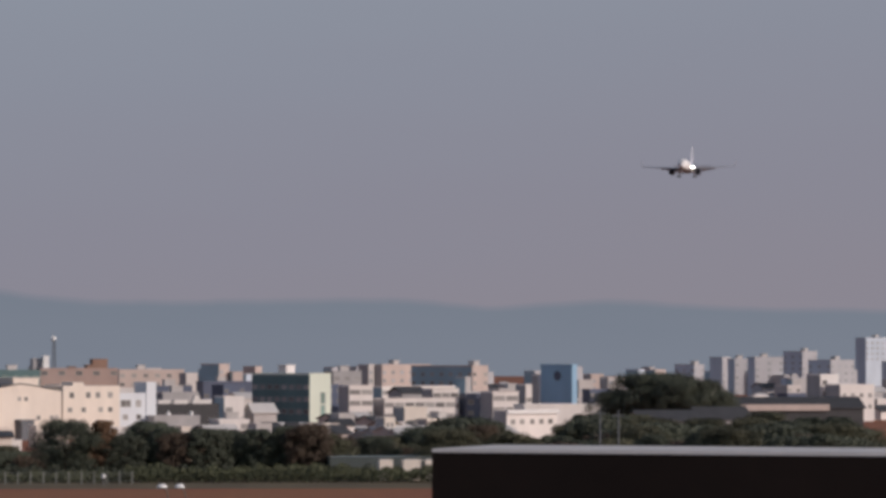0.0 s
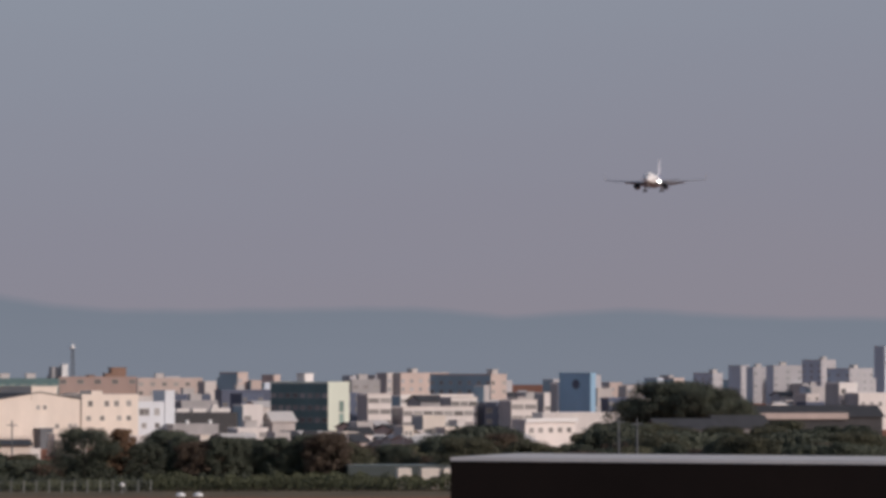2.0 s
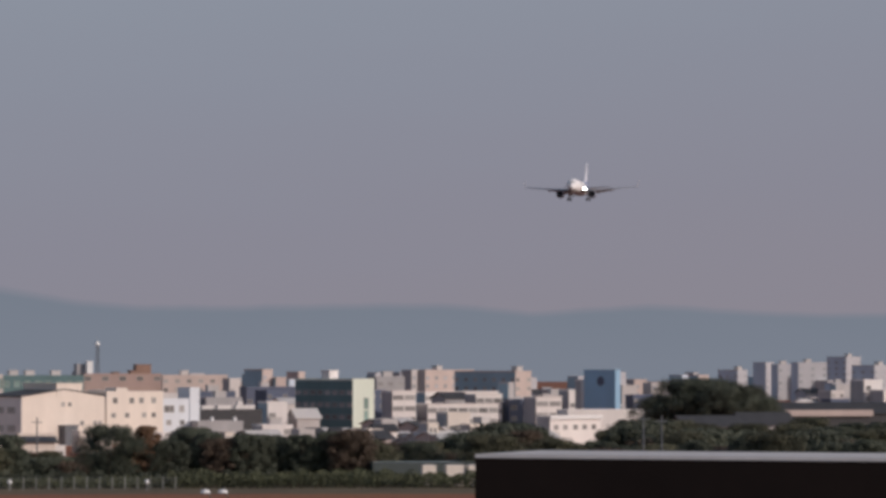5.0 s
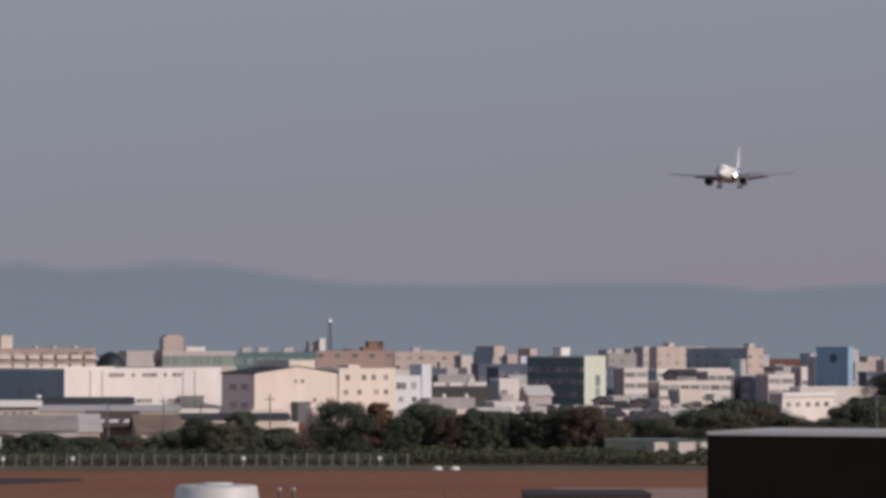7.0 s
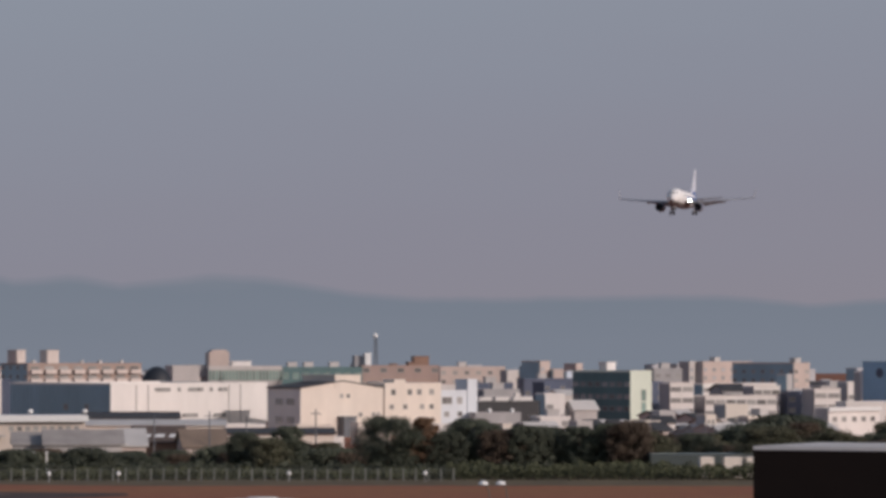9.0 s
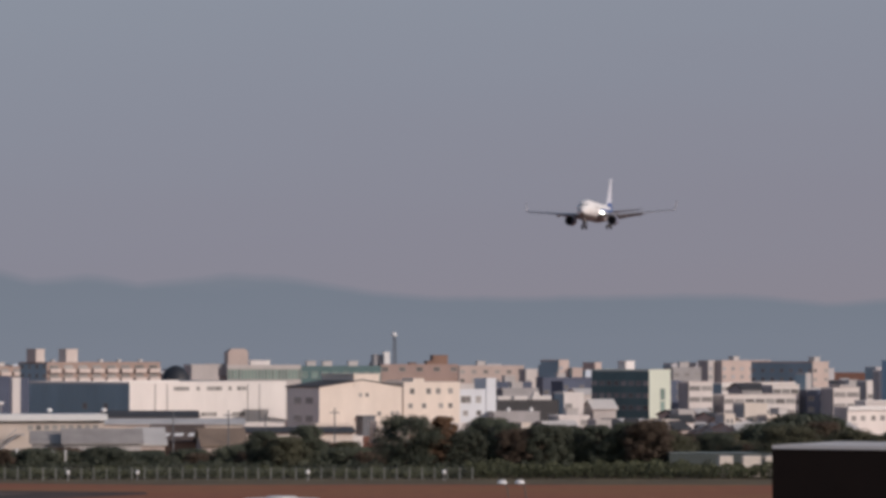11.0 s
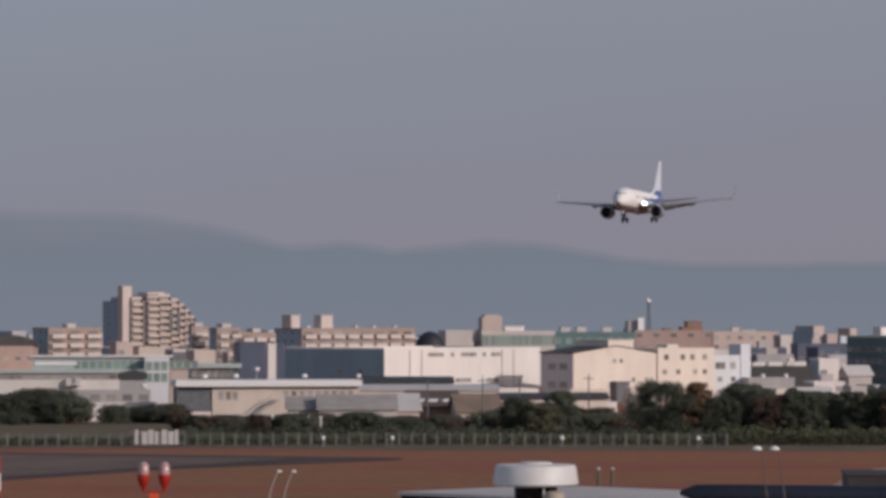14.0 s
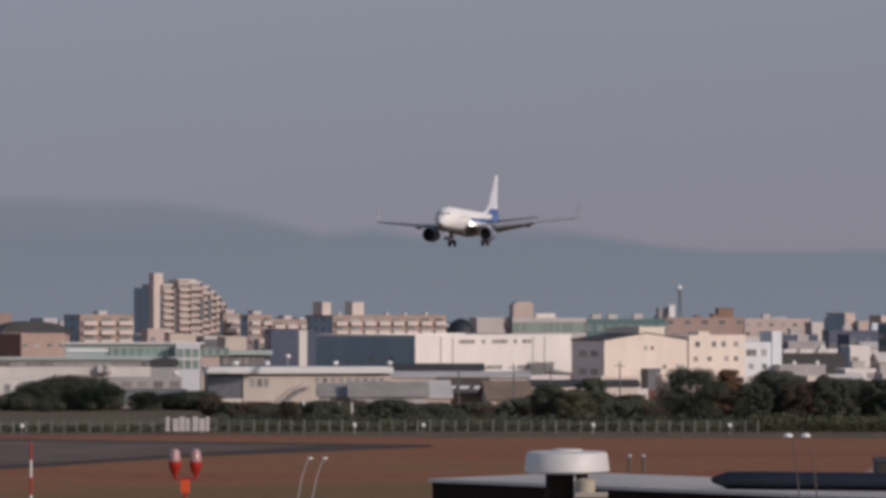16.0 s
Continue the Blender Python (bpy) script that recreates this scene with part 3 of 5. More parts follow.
def apartments():
    st = 2.75
    # stepped tower: sections along the front with their tops, lowest at the far end
    cx, cy, w, d = corner(-138.6, -132.9, -117.1, 1500)
    ob = thing("apartment_tower", "tall stepped rosy apartment tower with pale balconies and plain stair shaft", "apartments", pose(cx, cy, 0, 0, 0, GRID))
    sections = ((0.0, 0.16, 26.9), (0.25, 0.43, 27.6), (0.43, 0.61, 27.95), (0.61, 0.74, 26.3), (0.74, 0.83, 24.4), (0.83, 0.92, 22.3), (0.92, 1.0, 19.8))
    rise = 2.5
    for f0, f1, z in sections:
        x0, x1 = w * f0, w * f1
        part("wall", Shape().box(x0, 0, 0, x1, d * 0.9, z - 0.9), APT_WALL, ob)
        part("roof_edge", Shape().box(x0, -0.35, z - 0.897, x1 - 0.01, d * 0.9, z), APT_PALE, ob)
        rail = Shape().box(x0 + 0.15, -1.3, 0, x1 - 0.25, -0.004, 0.16).box(x0 + 0.15, -1.3, 0.16, x1 - 0.25, -1.16, 1.15).mesh("balcony", [APT_RAIL])
        win = window_mesh((x1 - x0) * 0.72, 1.35)
        fin_ = Shape().box(x1 - 0.2, -1.35, 0, x1 - 0.02, -0.004, rise).mesh("divider", [APT_WALL])
        for k in range(int((z - 7) / rise)):
            base = z - 0.9 - (k + 1) * rise
            part("balcony", rail, None, ob, m=pose(0, 0, base))
            part("divider", fin_, None, ob, m=pose(0, 0, base))
            part("window", win, None, ob, m=pose((x0 + x1) / 2, -0.003, base + 1.75))
    # dark colour paints the shade inside the front's recess
    part("stairwell", Shape().box(w * 0.16, 0.6, 0, w * 0.25, d * 0.9, 25.6), STEEL_DARK, ob, "recess with its shade painted dark")
    part("crown_wall", Shape().box(w * 0.28, 1.2, 27.96, w * 0.56, d * 0.5, 28.7), APT_PALE, ob)
    # thin dark sheets paint the shade of two vertical slots
    for f in (0.57, 0.69):
        part("slot", Shape().box(w * f, -1.5, 13.5, w * f + 1.7, -1.36, 21.5), STEEL_DARK, ob, "dark sheet painting a shaded vertical slot")
    part("stair_shaft", Shape().box(-3.2, 1.0, 0, 0.9, 4.4, 31.0), APT_PALE, ob, "tall plain stair shaft")
    # flank block and sheet carry the tower's shaded side as slate-blue colour
    part("lift_core", Shape().box(-2.6, 4.41, 0, -0.004, d, 25.4), SLATE, ob)
    part("flank_cladding", Shape().box(-0.12, 0.1, 0, -0.004, 0.99, 25.0), SLATE, ob)
    for k in range(6):
        part("window", window_mesh(1.2, 1.2), None, ob, m=pose(-2.61, d * 0.7, 9 + k * rise, 0, 0, -90))
    # long slabs
    for l, c, r, dist, y, y0 in ((-157.6, -153.6, -140.3, 1185, 578, 628), (-118.4, -117.6, -113.0, 1230, 576, 650), (-113.3, -111.3, -105.3, 1215, 578, 650),
                                 (-107.0, -105.3, -95.6, 1350, 586, 640), (-96.5, -89.9, -61.4, 1200, 579, 640)):
        top, base = EYE - (y - 564.5) / 7000 * dist, EYE - (y0 - 564.5) / 7000 * dist
        ob, w, d = block("apartment_block", "long rosy-brown apartment block with rows of pale balconies", "apartments", l, c, r, dist, top, APT_WALL, SLATE)
        balconies(ob, w, top - st * int((top - base) / st) - 0.5, top - 0.4, st, 5.4, APT_PALE, gaps=1.3)
        windows(ob, grid(d, top - 3 * st, top, st, 3.2), 1.2, 1.2, side=True)
        if y == 579:
            stair_head(ob, w * 0.22, 3, w * 0.10, 4, top, 4.0, APT_PALE)
            stair_head(ob, -0.5, d * 0.35, 3.2, 5, top, 4.0, APT_PALE)
            for f in (0.08, 0.5, 0.66, 0.85):
                part("roof_vent", Shape().box(w * f, 2, top, w * f + 1.1, 3, top + 0.8), PALE_GREY, ob)
        else:
            stair_head(ob, w * 0.45, 3, 3, 3, top, 1.2, PALE_GREY)


def left_edge():
    d = 1120
    ob, w, dd = block("salmon_building", "salmon tiled building with banded storeys", "building", -177.9, -168.3, -157.3, d, 10.8, SALMON, BRICK)
    windows(ob, grid(w, 6.1, 10.6, 2.4, 3.0), 2.0, 1.2)
    cx, cy = spot(-165.9, 1160)
    o = thing("arched_hall", "hall under a dark barrel roof", "hall", pose(cx, cy, 0, 0, 0, 20))
    n = 14
    zb, zt = 10.3, 14.0
    prof = [(10.5 * math.cos(math.pi * i / n), zb + (zt - zb) * math.sin(math.pi * i / n)) for i in range(n + 1)]
    part("roof", Shape().prism(prof, -8, 12), ROOF_DARK, o)
    part("wall", Shape().box(-10, -7.5, 0, 10, 11.5, zb), SALMON, o)
    ob, w, dd = block("salmon_tower", "narrow salmon tiled tower block", "building", -175.7, -174.8, -170.6, 1180, 16.4, SALMON, BRICK, depth=8)
    windows(ob, grid(w, 8, 16.4, 2.8, 2.6), 1.2, 1.2)


apartments()
left_edge()


def terminal_hall():
    """Long two-tier white and glass hall."""
    d = 760
    ob, w, dd = block("glazed_hall", "long white hall with a strip of windows and pale blue-green clerestory", "hall", -192.0, -190.6, -129.5, d, 8.4, HALL, roof=ROOF_TEAL, turn=6, depth=14)
    n = 34
    me = window_mesh(1.6, 1.0)
    for i in range(n):
        part("window", me, None, ob, m=pose((i + 0.5) * w / n, -0.004, 7.3))
    part("eave_band", Shape().box(-0.3, -0.6, 8.2 - 0.1, w + 0.2, -0.07, 8.7), ROOF_TEAL, ob)
    z0, z1 = 8.4, 11.4
    part("upper_tier", Shape().box(w * 0.54, 3, z0 - 0.5, w + 4.5, 13, z1 - 0.35), ROOF_TEAL, ob)
    part("upper_roof", Shape().box(w * 0.53, 2.2, z1 - 0.35, w + 5.2, 13.6, z1), ROOF_WHITE, ob)
    for i in range(16):
        part("pane", window_mesh(1.3, 1.6, GLASS_GREEN), None, ob, m=pose(w * 0.72 + i * 1.5, 2.996, z0 + 1.2))
    part("light_strip", Shape().box(w * 0.545, 2.7, 9.5, w * 0.72, 2.99, 10.2), PAINT_WHITE, ob)
    part("end_bay", Shape().box(w + 0.02, -0.4, 0, w + 4.6, 2.19, 11.0), PALE_BLUE, ob, "pale glazed end bay")
    for i in range(3):
        for z in (7.2, 9.4):
            part("pane", window_mesh(1.2, 1.7, GLASS_GREEN), None, ob, m=pose(w + 0.85 + 1.45 * i, -0.404, z))
    for f in (0.68, 0.70):
        part("stair_roof", Shape().box(w * f, -1.5, 5.7, w * f + 1.8, -0.01, 7.0), ROOF_GREY, ob)
    ob, w, dd = block("shed", "low dark glazed lean-to beside the white hall", "shed", -148.3, -147.6, -128.1, 735, 5.2, GREY, roof=ROOF_DARK, turn=6, depth=5, parapet=0.2)
    windows(ob, grid(w, 2.7, 5.0, 2.2, 2.4), 1.9, 1.4)
    ob, w, dd = block("shed", "low white rendered shed beyond the bushes", "shed", -145.4, -145.1, -127.0, 712, 3.4, WHITE, roof=ROOF_DARK, turn=4, depth=6, parapet=0.2)
    ob, w, dd = block("shed", "low white rendered shed beyond the bushes", "shed", -177.9, -176.5, -163.8, 712, 5.4, WHITE, roof=ROOF_DARK, turn=4, depth=6, parapet=0.2)
    windows(ob, grid(w, 0.2, 5.0, 2.3, 1.7), 1.1, 1.5)
    ob, w, dd = block("shop", "low dark-fronted shop under a thick pale green roof edge", "shop", -123.8, -123.3, -105.6, 800, 9.2, STEEL_DARK, roof=ROOF_TEAL, turn=6, depth=10, parapet=0.3)
    part("roof_edge", Shape().box(-0.4, -0.9, 8.5, w + 0.4, -0.07, 9.45), ROOF_TEAL, ob, "pale green sheet roof edge")
    part("wall_panel", Shape().box(0.1, -0.25, 0, w * 0.27, -0.004, 8.3), TAN, ob, "tan wall panel")
    windows(ob, [(w * (0.36 + 0.1 * i), 7.3) for i in range(6)], 1.1, 1.4)
    ob, w, dd = block("porch", "dark sheet-roofed porch before the white hall", "porch", -136.2, -135.8, -129.2, 742, 8.6, GREY, roof=ROOF_DARK, turn=6, depth=3, parapet=0.1)
    part("roof_sheet", Shape().prism([(-0.3, 7.2), (w + 0.3, 7.2), (w + 0.3, 8.3), (w * 0.55, 8.9), (-0.3, 8.2)], -0.5, -0.07), ROOF_DARK, ob)
    # small houses behind
    for l, c, r, dist, y, m in ((-137.2, -136.6, -132.4, 900, 603, TAN), (-131.5, -130.9, -124.4, 905, 612, PINKISH),
                                (-117.7, -117.0, -111.6, 880, 617, PINKISH), (-124.4, -122.7, -116.7, 930, 622, STEEL_DARK)):
        ob, w, dd = block("house", "small flat-roofed house among the works", "house", l, c, r, dist, EYE - (y - 564.5) / 7000 * dist, m, roof=ROOF_TEAL, depth=8, parapet=0.3, turn=20, group="small houses among the works")
        windows(ob, grid(w, 1, EYE - (y - 564.5) / 7000 * dist - 0.4, 2.8, 3.0), 1.3, 1.2)


def long_shed():
    d = 700
    top = 7.4
    ob, w, dd = block("long_shed", "long cream works shed with bright white roof edge", "shed", -125.3, -112.5, -75.4, d, top - 0.5, PINKISH, roof=ROOF_GREY, turn=12, depth=9, parapet=0.2)
    part("roof_edge", Shape().box(-6.5, -1.2, top - 0.95, w + 0.4, 9.5, top + 0.15), PAINT_WHITE, ob, "bright white roof edge")
    part("glass_lobby", Shape().box(-6.2, 0.3, 2.0, -0.01, 8, top - 0.96), STEEL_DARK, ob)
    part("lobby_wall", Shape().box(-6.2, 0.25, 0, -0.01, 8, 1.996), CREAM, ob)
    windows(ob, [(w * f, 4.8) for f in (0.06, 0.11, 0.155)], 0.9, 1.5)
    windows(ob, grid(w * 0.45, 0, 2.0, 1.9, 2.5)[:6], 1.4, 1.2)
    for i in range(9):
        windows(ob, [(w * (0.5 + 0.055 * i), 5.2)], 0.9, 0.9)
    s = Shape()
    for k in (0, 1.2):
        s.tube([(w * 0.22, -1.4 - k, 0), (w * 0.40, -1.4 - k, 4.0)], 0.16, 6)
        s.tube([(w * 0.22, -1.4 - k, 1.0), (w * 0.40, -1.4 - k, 5.0)], 0.06, 6)
    part("outside_stair", s, GREY, ob)
    part("stair_landing", Shape().box(w * 0.40, -2.8, 3.9, w * 0.45, -0.26, 4.1), GREY, ob)
    # pitched roofs in front of the warehouse
    for nm, lab, l, c, r, dist, ye, yr, wall, roof, turn in (
            ("pitched_shed", "shed under a weathered grey-brown sheet roof", -86.4, -85.4, -66.2, 668, 722, 699, PALE_GREY, ROOF_MID, 6),
            ("pitched_shed", "small shed under a weathered grey-brown sheet roof", -94.2, -93.3, -85.4, 672, 722, 703, PALE_GREY, ROOF_MID, 6),
            ("pitched_shed", "shed under a tan sheet roof", -67.4, -66.5, -60.2, 680, 724, 697, TAN, ROOF_GREY, 8),
            ("pitched_shed", "brown roofed shed with white skylights", -63.5, -62.5, -50.2, 700, 718, 692, BRICK, ROOF_BROWN, 8),
            ("pitched_shed", "shed under a weathered tan hipped roof", -51.6, -50.5, -39.7, 690, 726, 698, TAN, ROOF_TAN, 10),
            ("pitched_shed", "dark roofed shed along the works yard", -76.5, -75.6, -51.9, 800, 676, 667, GREY, ROOF_DARK, 6),
            ("pitched_shed", "pale roofed shed along the works yard", -89.9, -89.4, -40.5, 760, 689, 681, CREAM, ROOF_GREY, 4),
            ("pitched_shed", "dark roofed shed behind the trees", -40.7, -39.7, -12.8, 740, 704, 696, CREAM, ROOF_DARK, 5)):
        e, rr = EYE - (ye - 564.5) / 7000 * dist, EYE - (yr - 564.5) / 7000 * dist
        o, w, q = gable(nm, lab, l, c, r, dist, e, rr, wall, roof, turn=turn, category="shed", depth=12, group="pitched works sheds")
        if "skylights" in lab:
            for f in (0.08, 0.36, 0.66):
                sl = (rr - e) / 6.0
                s = Shape()
                s.add([(w * f, 1.2, e + 1.2 * sl + 0.3), (w * f + 1.7, 1.2, e + 1.2 * sl + 0.3), (w * f + 2.2, 2.4, e + 2.4 * sl + 0.3), (w * f + 0.5, 2.4, e + 2.4 * sl + 0.3)], [(0, 1, 2, 3)])
                s.add([(x, y, z - 0.1) for x, y, z in s.v], [(3, 2, 1, 0)])
                part("skylight", s, PAINT_WHITE, o)


terminal_hall()
long_shed()


# ---- town to the other side ----
def town():
    # green tower: lit and shaded faces painted as two colours
    ob, w, d = block("green_tower", "green office block, lit front pale, flank shade painted dark teal", "office", 47.5, 62.0, 67.4, 1000, 14.3, PALE_GREEN, TEAL)
    windows(ob, [(w * 0.62, 8.0 + k) for k in (-3.2, 0.0)], 1.6, 2.9, glass=GLASS_GREEN)
    windows(ob, grid(d, 3.0, 13.0, 3.1, 2.6), 1.9, 1.2, side=True)
    stair_head(ob, 1.0, d * 0.45, 3, 3, 14.3, 2.1, WHITE)
    # banded white offices: left, mid, right, distance, top, wall, flank, storey bands
    rows = [(71.1, 72.0, 78.0, 1080, 10.7, WHITE, GREY), (76.6, 80.3, 99.7, 1150, 9.9, WHITE, SLATE), (79.7, 80.9, 98.8, 1080, 7.2, WHITE, GREY),
            (92.0, 93.1, 99.7, 1120, 9.5, WHITE, GREY), (107.1, 108.3, 114.8, 1060, 9.2, WHITE, GREY)]
    for l, c, r, dist, top, wall, side in rows:
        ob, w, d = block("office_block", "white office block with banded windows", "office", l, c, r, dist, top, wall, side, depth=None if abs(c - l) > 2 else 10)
        n = max(2, int(w / 2.6))
        me = window_mesh(w / n * 0.9, 1.35)
        for k in range(4):
            for i in range(n):
                part("window", me, None, ob, m=pose((i + 0.5) * w / n, -0.004, top - 1.9 - 3.0 * k))
        part("cornice", Shape().box(-0.2, -0.3, top, w + 0.2, 0.4, top + 0.12), WHITE, ob)
    near_row = [(100.1, 101.4, 102.8, 1130, 667, PALE_GREY, SLATE), (100.8, 101.7, 106.8, 1120, 697, NAVY, NAVY), (85.6, 86.0, 91.7, 940, 720, CREAM, GREY), (89.4, 91.7, 105.1, 930, 741, CREAM, GREY),
                (39.9, 40.5, 45.5, 950, 701, WHITE, SLATE), (38.9, 39.3, 46.9, 900, 742, WHITE, GREY), (22.7, 23.1, 32.4, 1000, 683, NAVY, NAVY), (24.5, 25.0, 34.1, 980, 694, GREY, NAVY)]
    middle_row = [(67.4, 68.0, 75.1, 1200, 657, GREY, GREY), (74.3, 76.9, 78.6, 1500, 645, PALE_GREY, GREY), (78.6, 80.3, 92.6, 1500, 645, TAN, GREY), (87.7, 103.1, 107.1, 1380, 647, TAN, SLATE),
                  (109.4, 110.0, 118.6, 1200, 688, PALE_GREY, GREY), (116.0, 116.6, 118.6, 1180, 680, WHITE, GREY), (129.1, 130.0, 133.7, 1500, 672, PALE_GREY, GREY), (136.5, 137.4, 141.4, 1500, 668, PALE_GREY, GREY),
                  (132.3, 133.1, 136.3, 1600, 662, TAN, GREY), (204.1, 205.0, 214.6, 1250, 705, WHITE, GREY), (34.6, 39.2, 41.8, 1500, 644, TAN, SLATE), (41.5, 42.6, 45.2, 1500, 658, TAN, SLATE),
                  (13.6, 14.0, 30.4, 1400, 654, TAN, GREY), (29.2, 30.9, 33.8, 1350, 660, PALE_GREY, GREY), (34.1, 35.2, 48.3, 1300, 675, NAVY, NAVY), (103.7, 104.8, 106.6, 1400, 656, TAN, SLATE),
                  (140.8, 141.4, 145.4, 1300, 690, PALE_GREY, GREY)]
    far_towers = [(154.2, 159.1, 161.6, 1900, 645, PALE_GREY, GREY), (163.0, 166.2, 168.2, 2000, 632, PALE_GREY, SLATE), (168.7, 169.3, 172.7, 1950, 635, GREY, SLATE), (173.3, 174.4, 181.5, 1900, 632, PALE_GREY, GREY),
                  (181.5, 186.3, 190.0, 2100, 622, GREY, SLATE), (182.3, 182.9, 186.6, 1800, 668, PALE_GREY, GREY), (187.7, 193.4, 199.3, 1800, 637, PALE_GREY, NAVY), (199.6, 202.2, 211.8, 2300, 598, SLATE, NAVY),
                  (206.1, 208.2, 217.4, 2000, 640, GREY, SLATE)]
    for l, c, r, dist, y, wall, side in near_row + middle_row + far_towers:
        top = EYE - (y - 633.5) / 7000 * dist
        l = min(l, c - 1)
        # the farthest towers take the haze-painted wall tones
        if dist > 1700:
            wall, side = (HAZE_SIDE if wall == SLATE else HAZE_WALL), HAZE_SIDE
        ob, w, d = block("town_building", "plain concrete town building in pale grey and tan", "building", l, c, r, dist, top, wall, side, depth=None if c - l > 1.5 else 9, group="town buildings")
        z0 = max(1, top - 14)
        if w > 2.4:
            windows(ob, grid(w, z0, top - 0.3, 3.1, 3.0 if dist < 1300 else 4.2), 1.7, 1.3, glass=GLASS if dist < 1450 else HAZE_GLASS)
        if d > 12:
            windows(ob, grid(d, z0, top - 0.3, 3.1, 4.0), 1.6, 1.3, side=True, glass=GLASS if dist < 1450 else HAZE_GLASS)
        if w > 7:
            stair_head(ob, w * 0.3, 1.5, 2.8, 2.8, top, 1.6, PALE_GREY)
    # blue tower with a round mark
    ob, w, d = block("blue_tower", "tall blue clad tower with a dark round sign", "office", 120.4, 128.3, 129.6, 1100, 16.4, BLUE, BLUE, parapet=0.4)
    z = 13.2
    disc = Shape().lathe([(-0.12, 1.35), (-0.01, 1.35)], 24, axis="x")
    part("round_sign", disc, NAVY, ob, "dark plain round sign", m=pose(0, d * 0.46, z))
    ob, w, d = block("town_building", "pale building beside the blue tower", "building", 119.4, 119.7, 121.1, 1110, 13.7, WHITE, GREY, depth=5)
    # big white hospital-like block
    top = 13.5
    ob, w, d = block("white_block", "white block with rows of square windows", "building", 190.3, 190.8, 195.4, 1150, top, WHITE, GREY, depth=10)
    windows(ob, grid(w, top - 10.5, top - 0.5, 3.2, 3.0, 1.4), 1.5, 1.4)
    top = 10.6
    ob, w, d = block("white_block", "white block with rows of square windows", "building", 195.4, 195.7, 204.3, 1140, top, WHITE, GREY, depth=10)
    windows(ob, grid(w, top - 8, top - 0.8, 3.2, 2.1, 1.4), 1.1, 1.2)
    ob, w, d = block("white_hall", "low sunlit white hall with a pale flat roof", "hall", 110.4, 111.8, 124.6, 850, 6.9, WHITE, GREY, roof=ROOF_WHITE, turn=39.9, depth=4, parapet=0.25)
    windows(ob, [(w * f, 4.4) for f in (0.12, 0.3, 0.5, 0.68, 0.86)], 1.3, 1.1)
    part("fascia", Shape().box(-0.25, -0.5, 6.1, w + 0.2, -0.07, 7.0), PAINT_WHITE, ob)
    # arched white hall and long tan roof
    x, y = spot(138.5, 960)
    o = thing("arched_hall", "hall under a low white arched roof", "hall", pose(x, y, 0, 0, 0, 4))
    zb, zt, n = 4.9, 7.0, 16
    prof = [(9.8 * math.cos(math.pi * i / n), zb + (zt - zb) * math.sin(math.pi * i / n)) for i in range(n + 1)]
    part("roof", Shape().prism(prof, -8, 16), ROOF_WHITE, o)
    part("wall", Shape().box(-9.5, -7.5, 0, 9.5, 15, zb), GREY, o)
    block("pavilion", "long pavilion with a flat pale roof edge", "building", 115.8, 116.3, 136.3, 920, 7.4, WHITE, roof=ROOF_WHITE, turn=8, depth=10)
    o, w, q = gable("long_hall", "long hall with tan fascia under a dark roof", 169.0, 170.1, 201.6, 900, 6.8, 9.1, ROOF_DARK, ROOF_DARK, turn=4, category="hall", depth=12)
    part("fascia", Shape().box(0.5, -0.85, 6.2, w * 0.72, -0.6, 7.6), TAN, o, "tan fascia board")
    # sheds near the trees
    # the shed wall's colour is darkened to paint the shade below its roof
    block("garage", "low grey-green sheet shed, wall shade painted dark", "shed", 66.6, 67.1, 96.6, 594, 3.35, mat("shaded_grey_green_sheet", (0.065, 0.08, 0.08), 0.6, 0.1, 2), roof=ROOF_TEAL, turn=3, depth=5, parapet=0.12)
    for l, c, r in ((79.6, 79.7, 83.1), (85.6, 85.7, 90.4), (91.1, 91.3, 94.4)):
        block("storage_box", "cream storage box before a low shed", "box", l, c, r, 587, 3.05, CREAM, roof=ROOF_WHITE, turn=6, depth=2, parapet=0.05, group="storage boxes")
    for l, c, r, dist, ye, yr, roof in (
                                        (84.3, 85.1, 93.0, 760, 775, 760, ROOF_GREY), (46.6, 48.0, 53.7, 950, 730, 715, ROOF_WHITE), 
                                        (145.1, 146.0, 160.8, 800, 745, 728, ROOF_DARK), (159.3, 160.8, 173.5, 820, 742, 722, ROOF_DARK)):
        e, rr = EYE - (ye - 633.5) / 7000 * dist, EYE - (yr - 633.5) / 7000 * dist
        gable("house", "small house under a weathered sheet roof", l, c, r, dist, e, rr, GREY if roof == ROOF_DARK else PALE_GREY, roof, turn=12, depth=9, group="small houses of the town")


town()


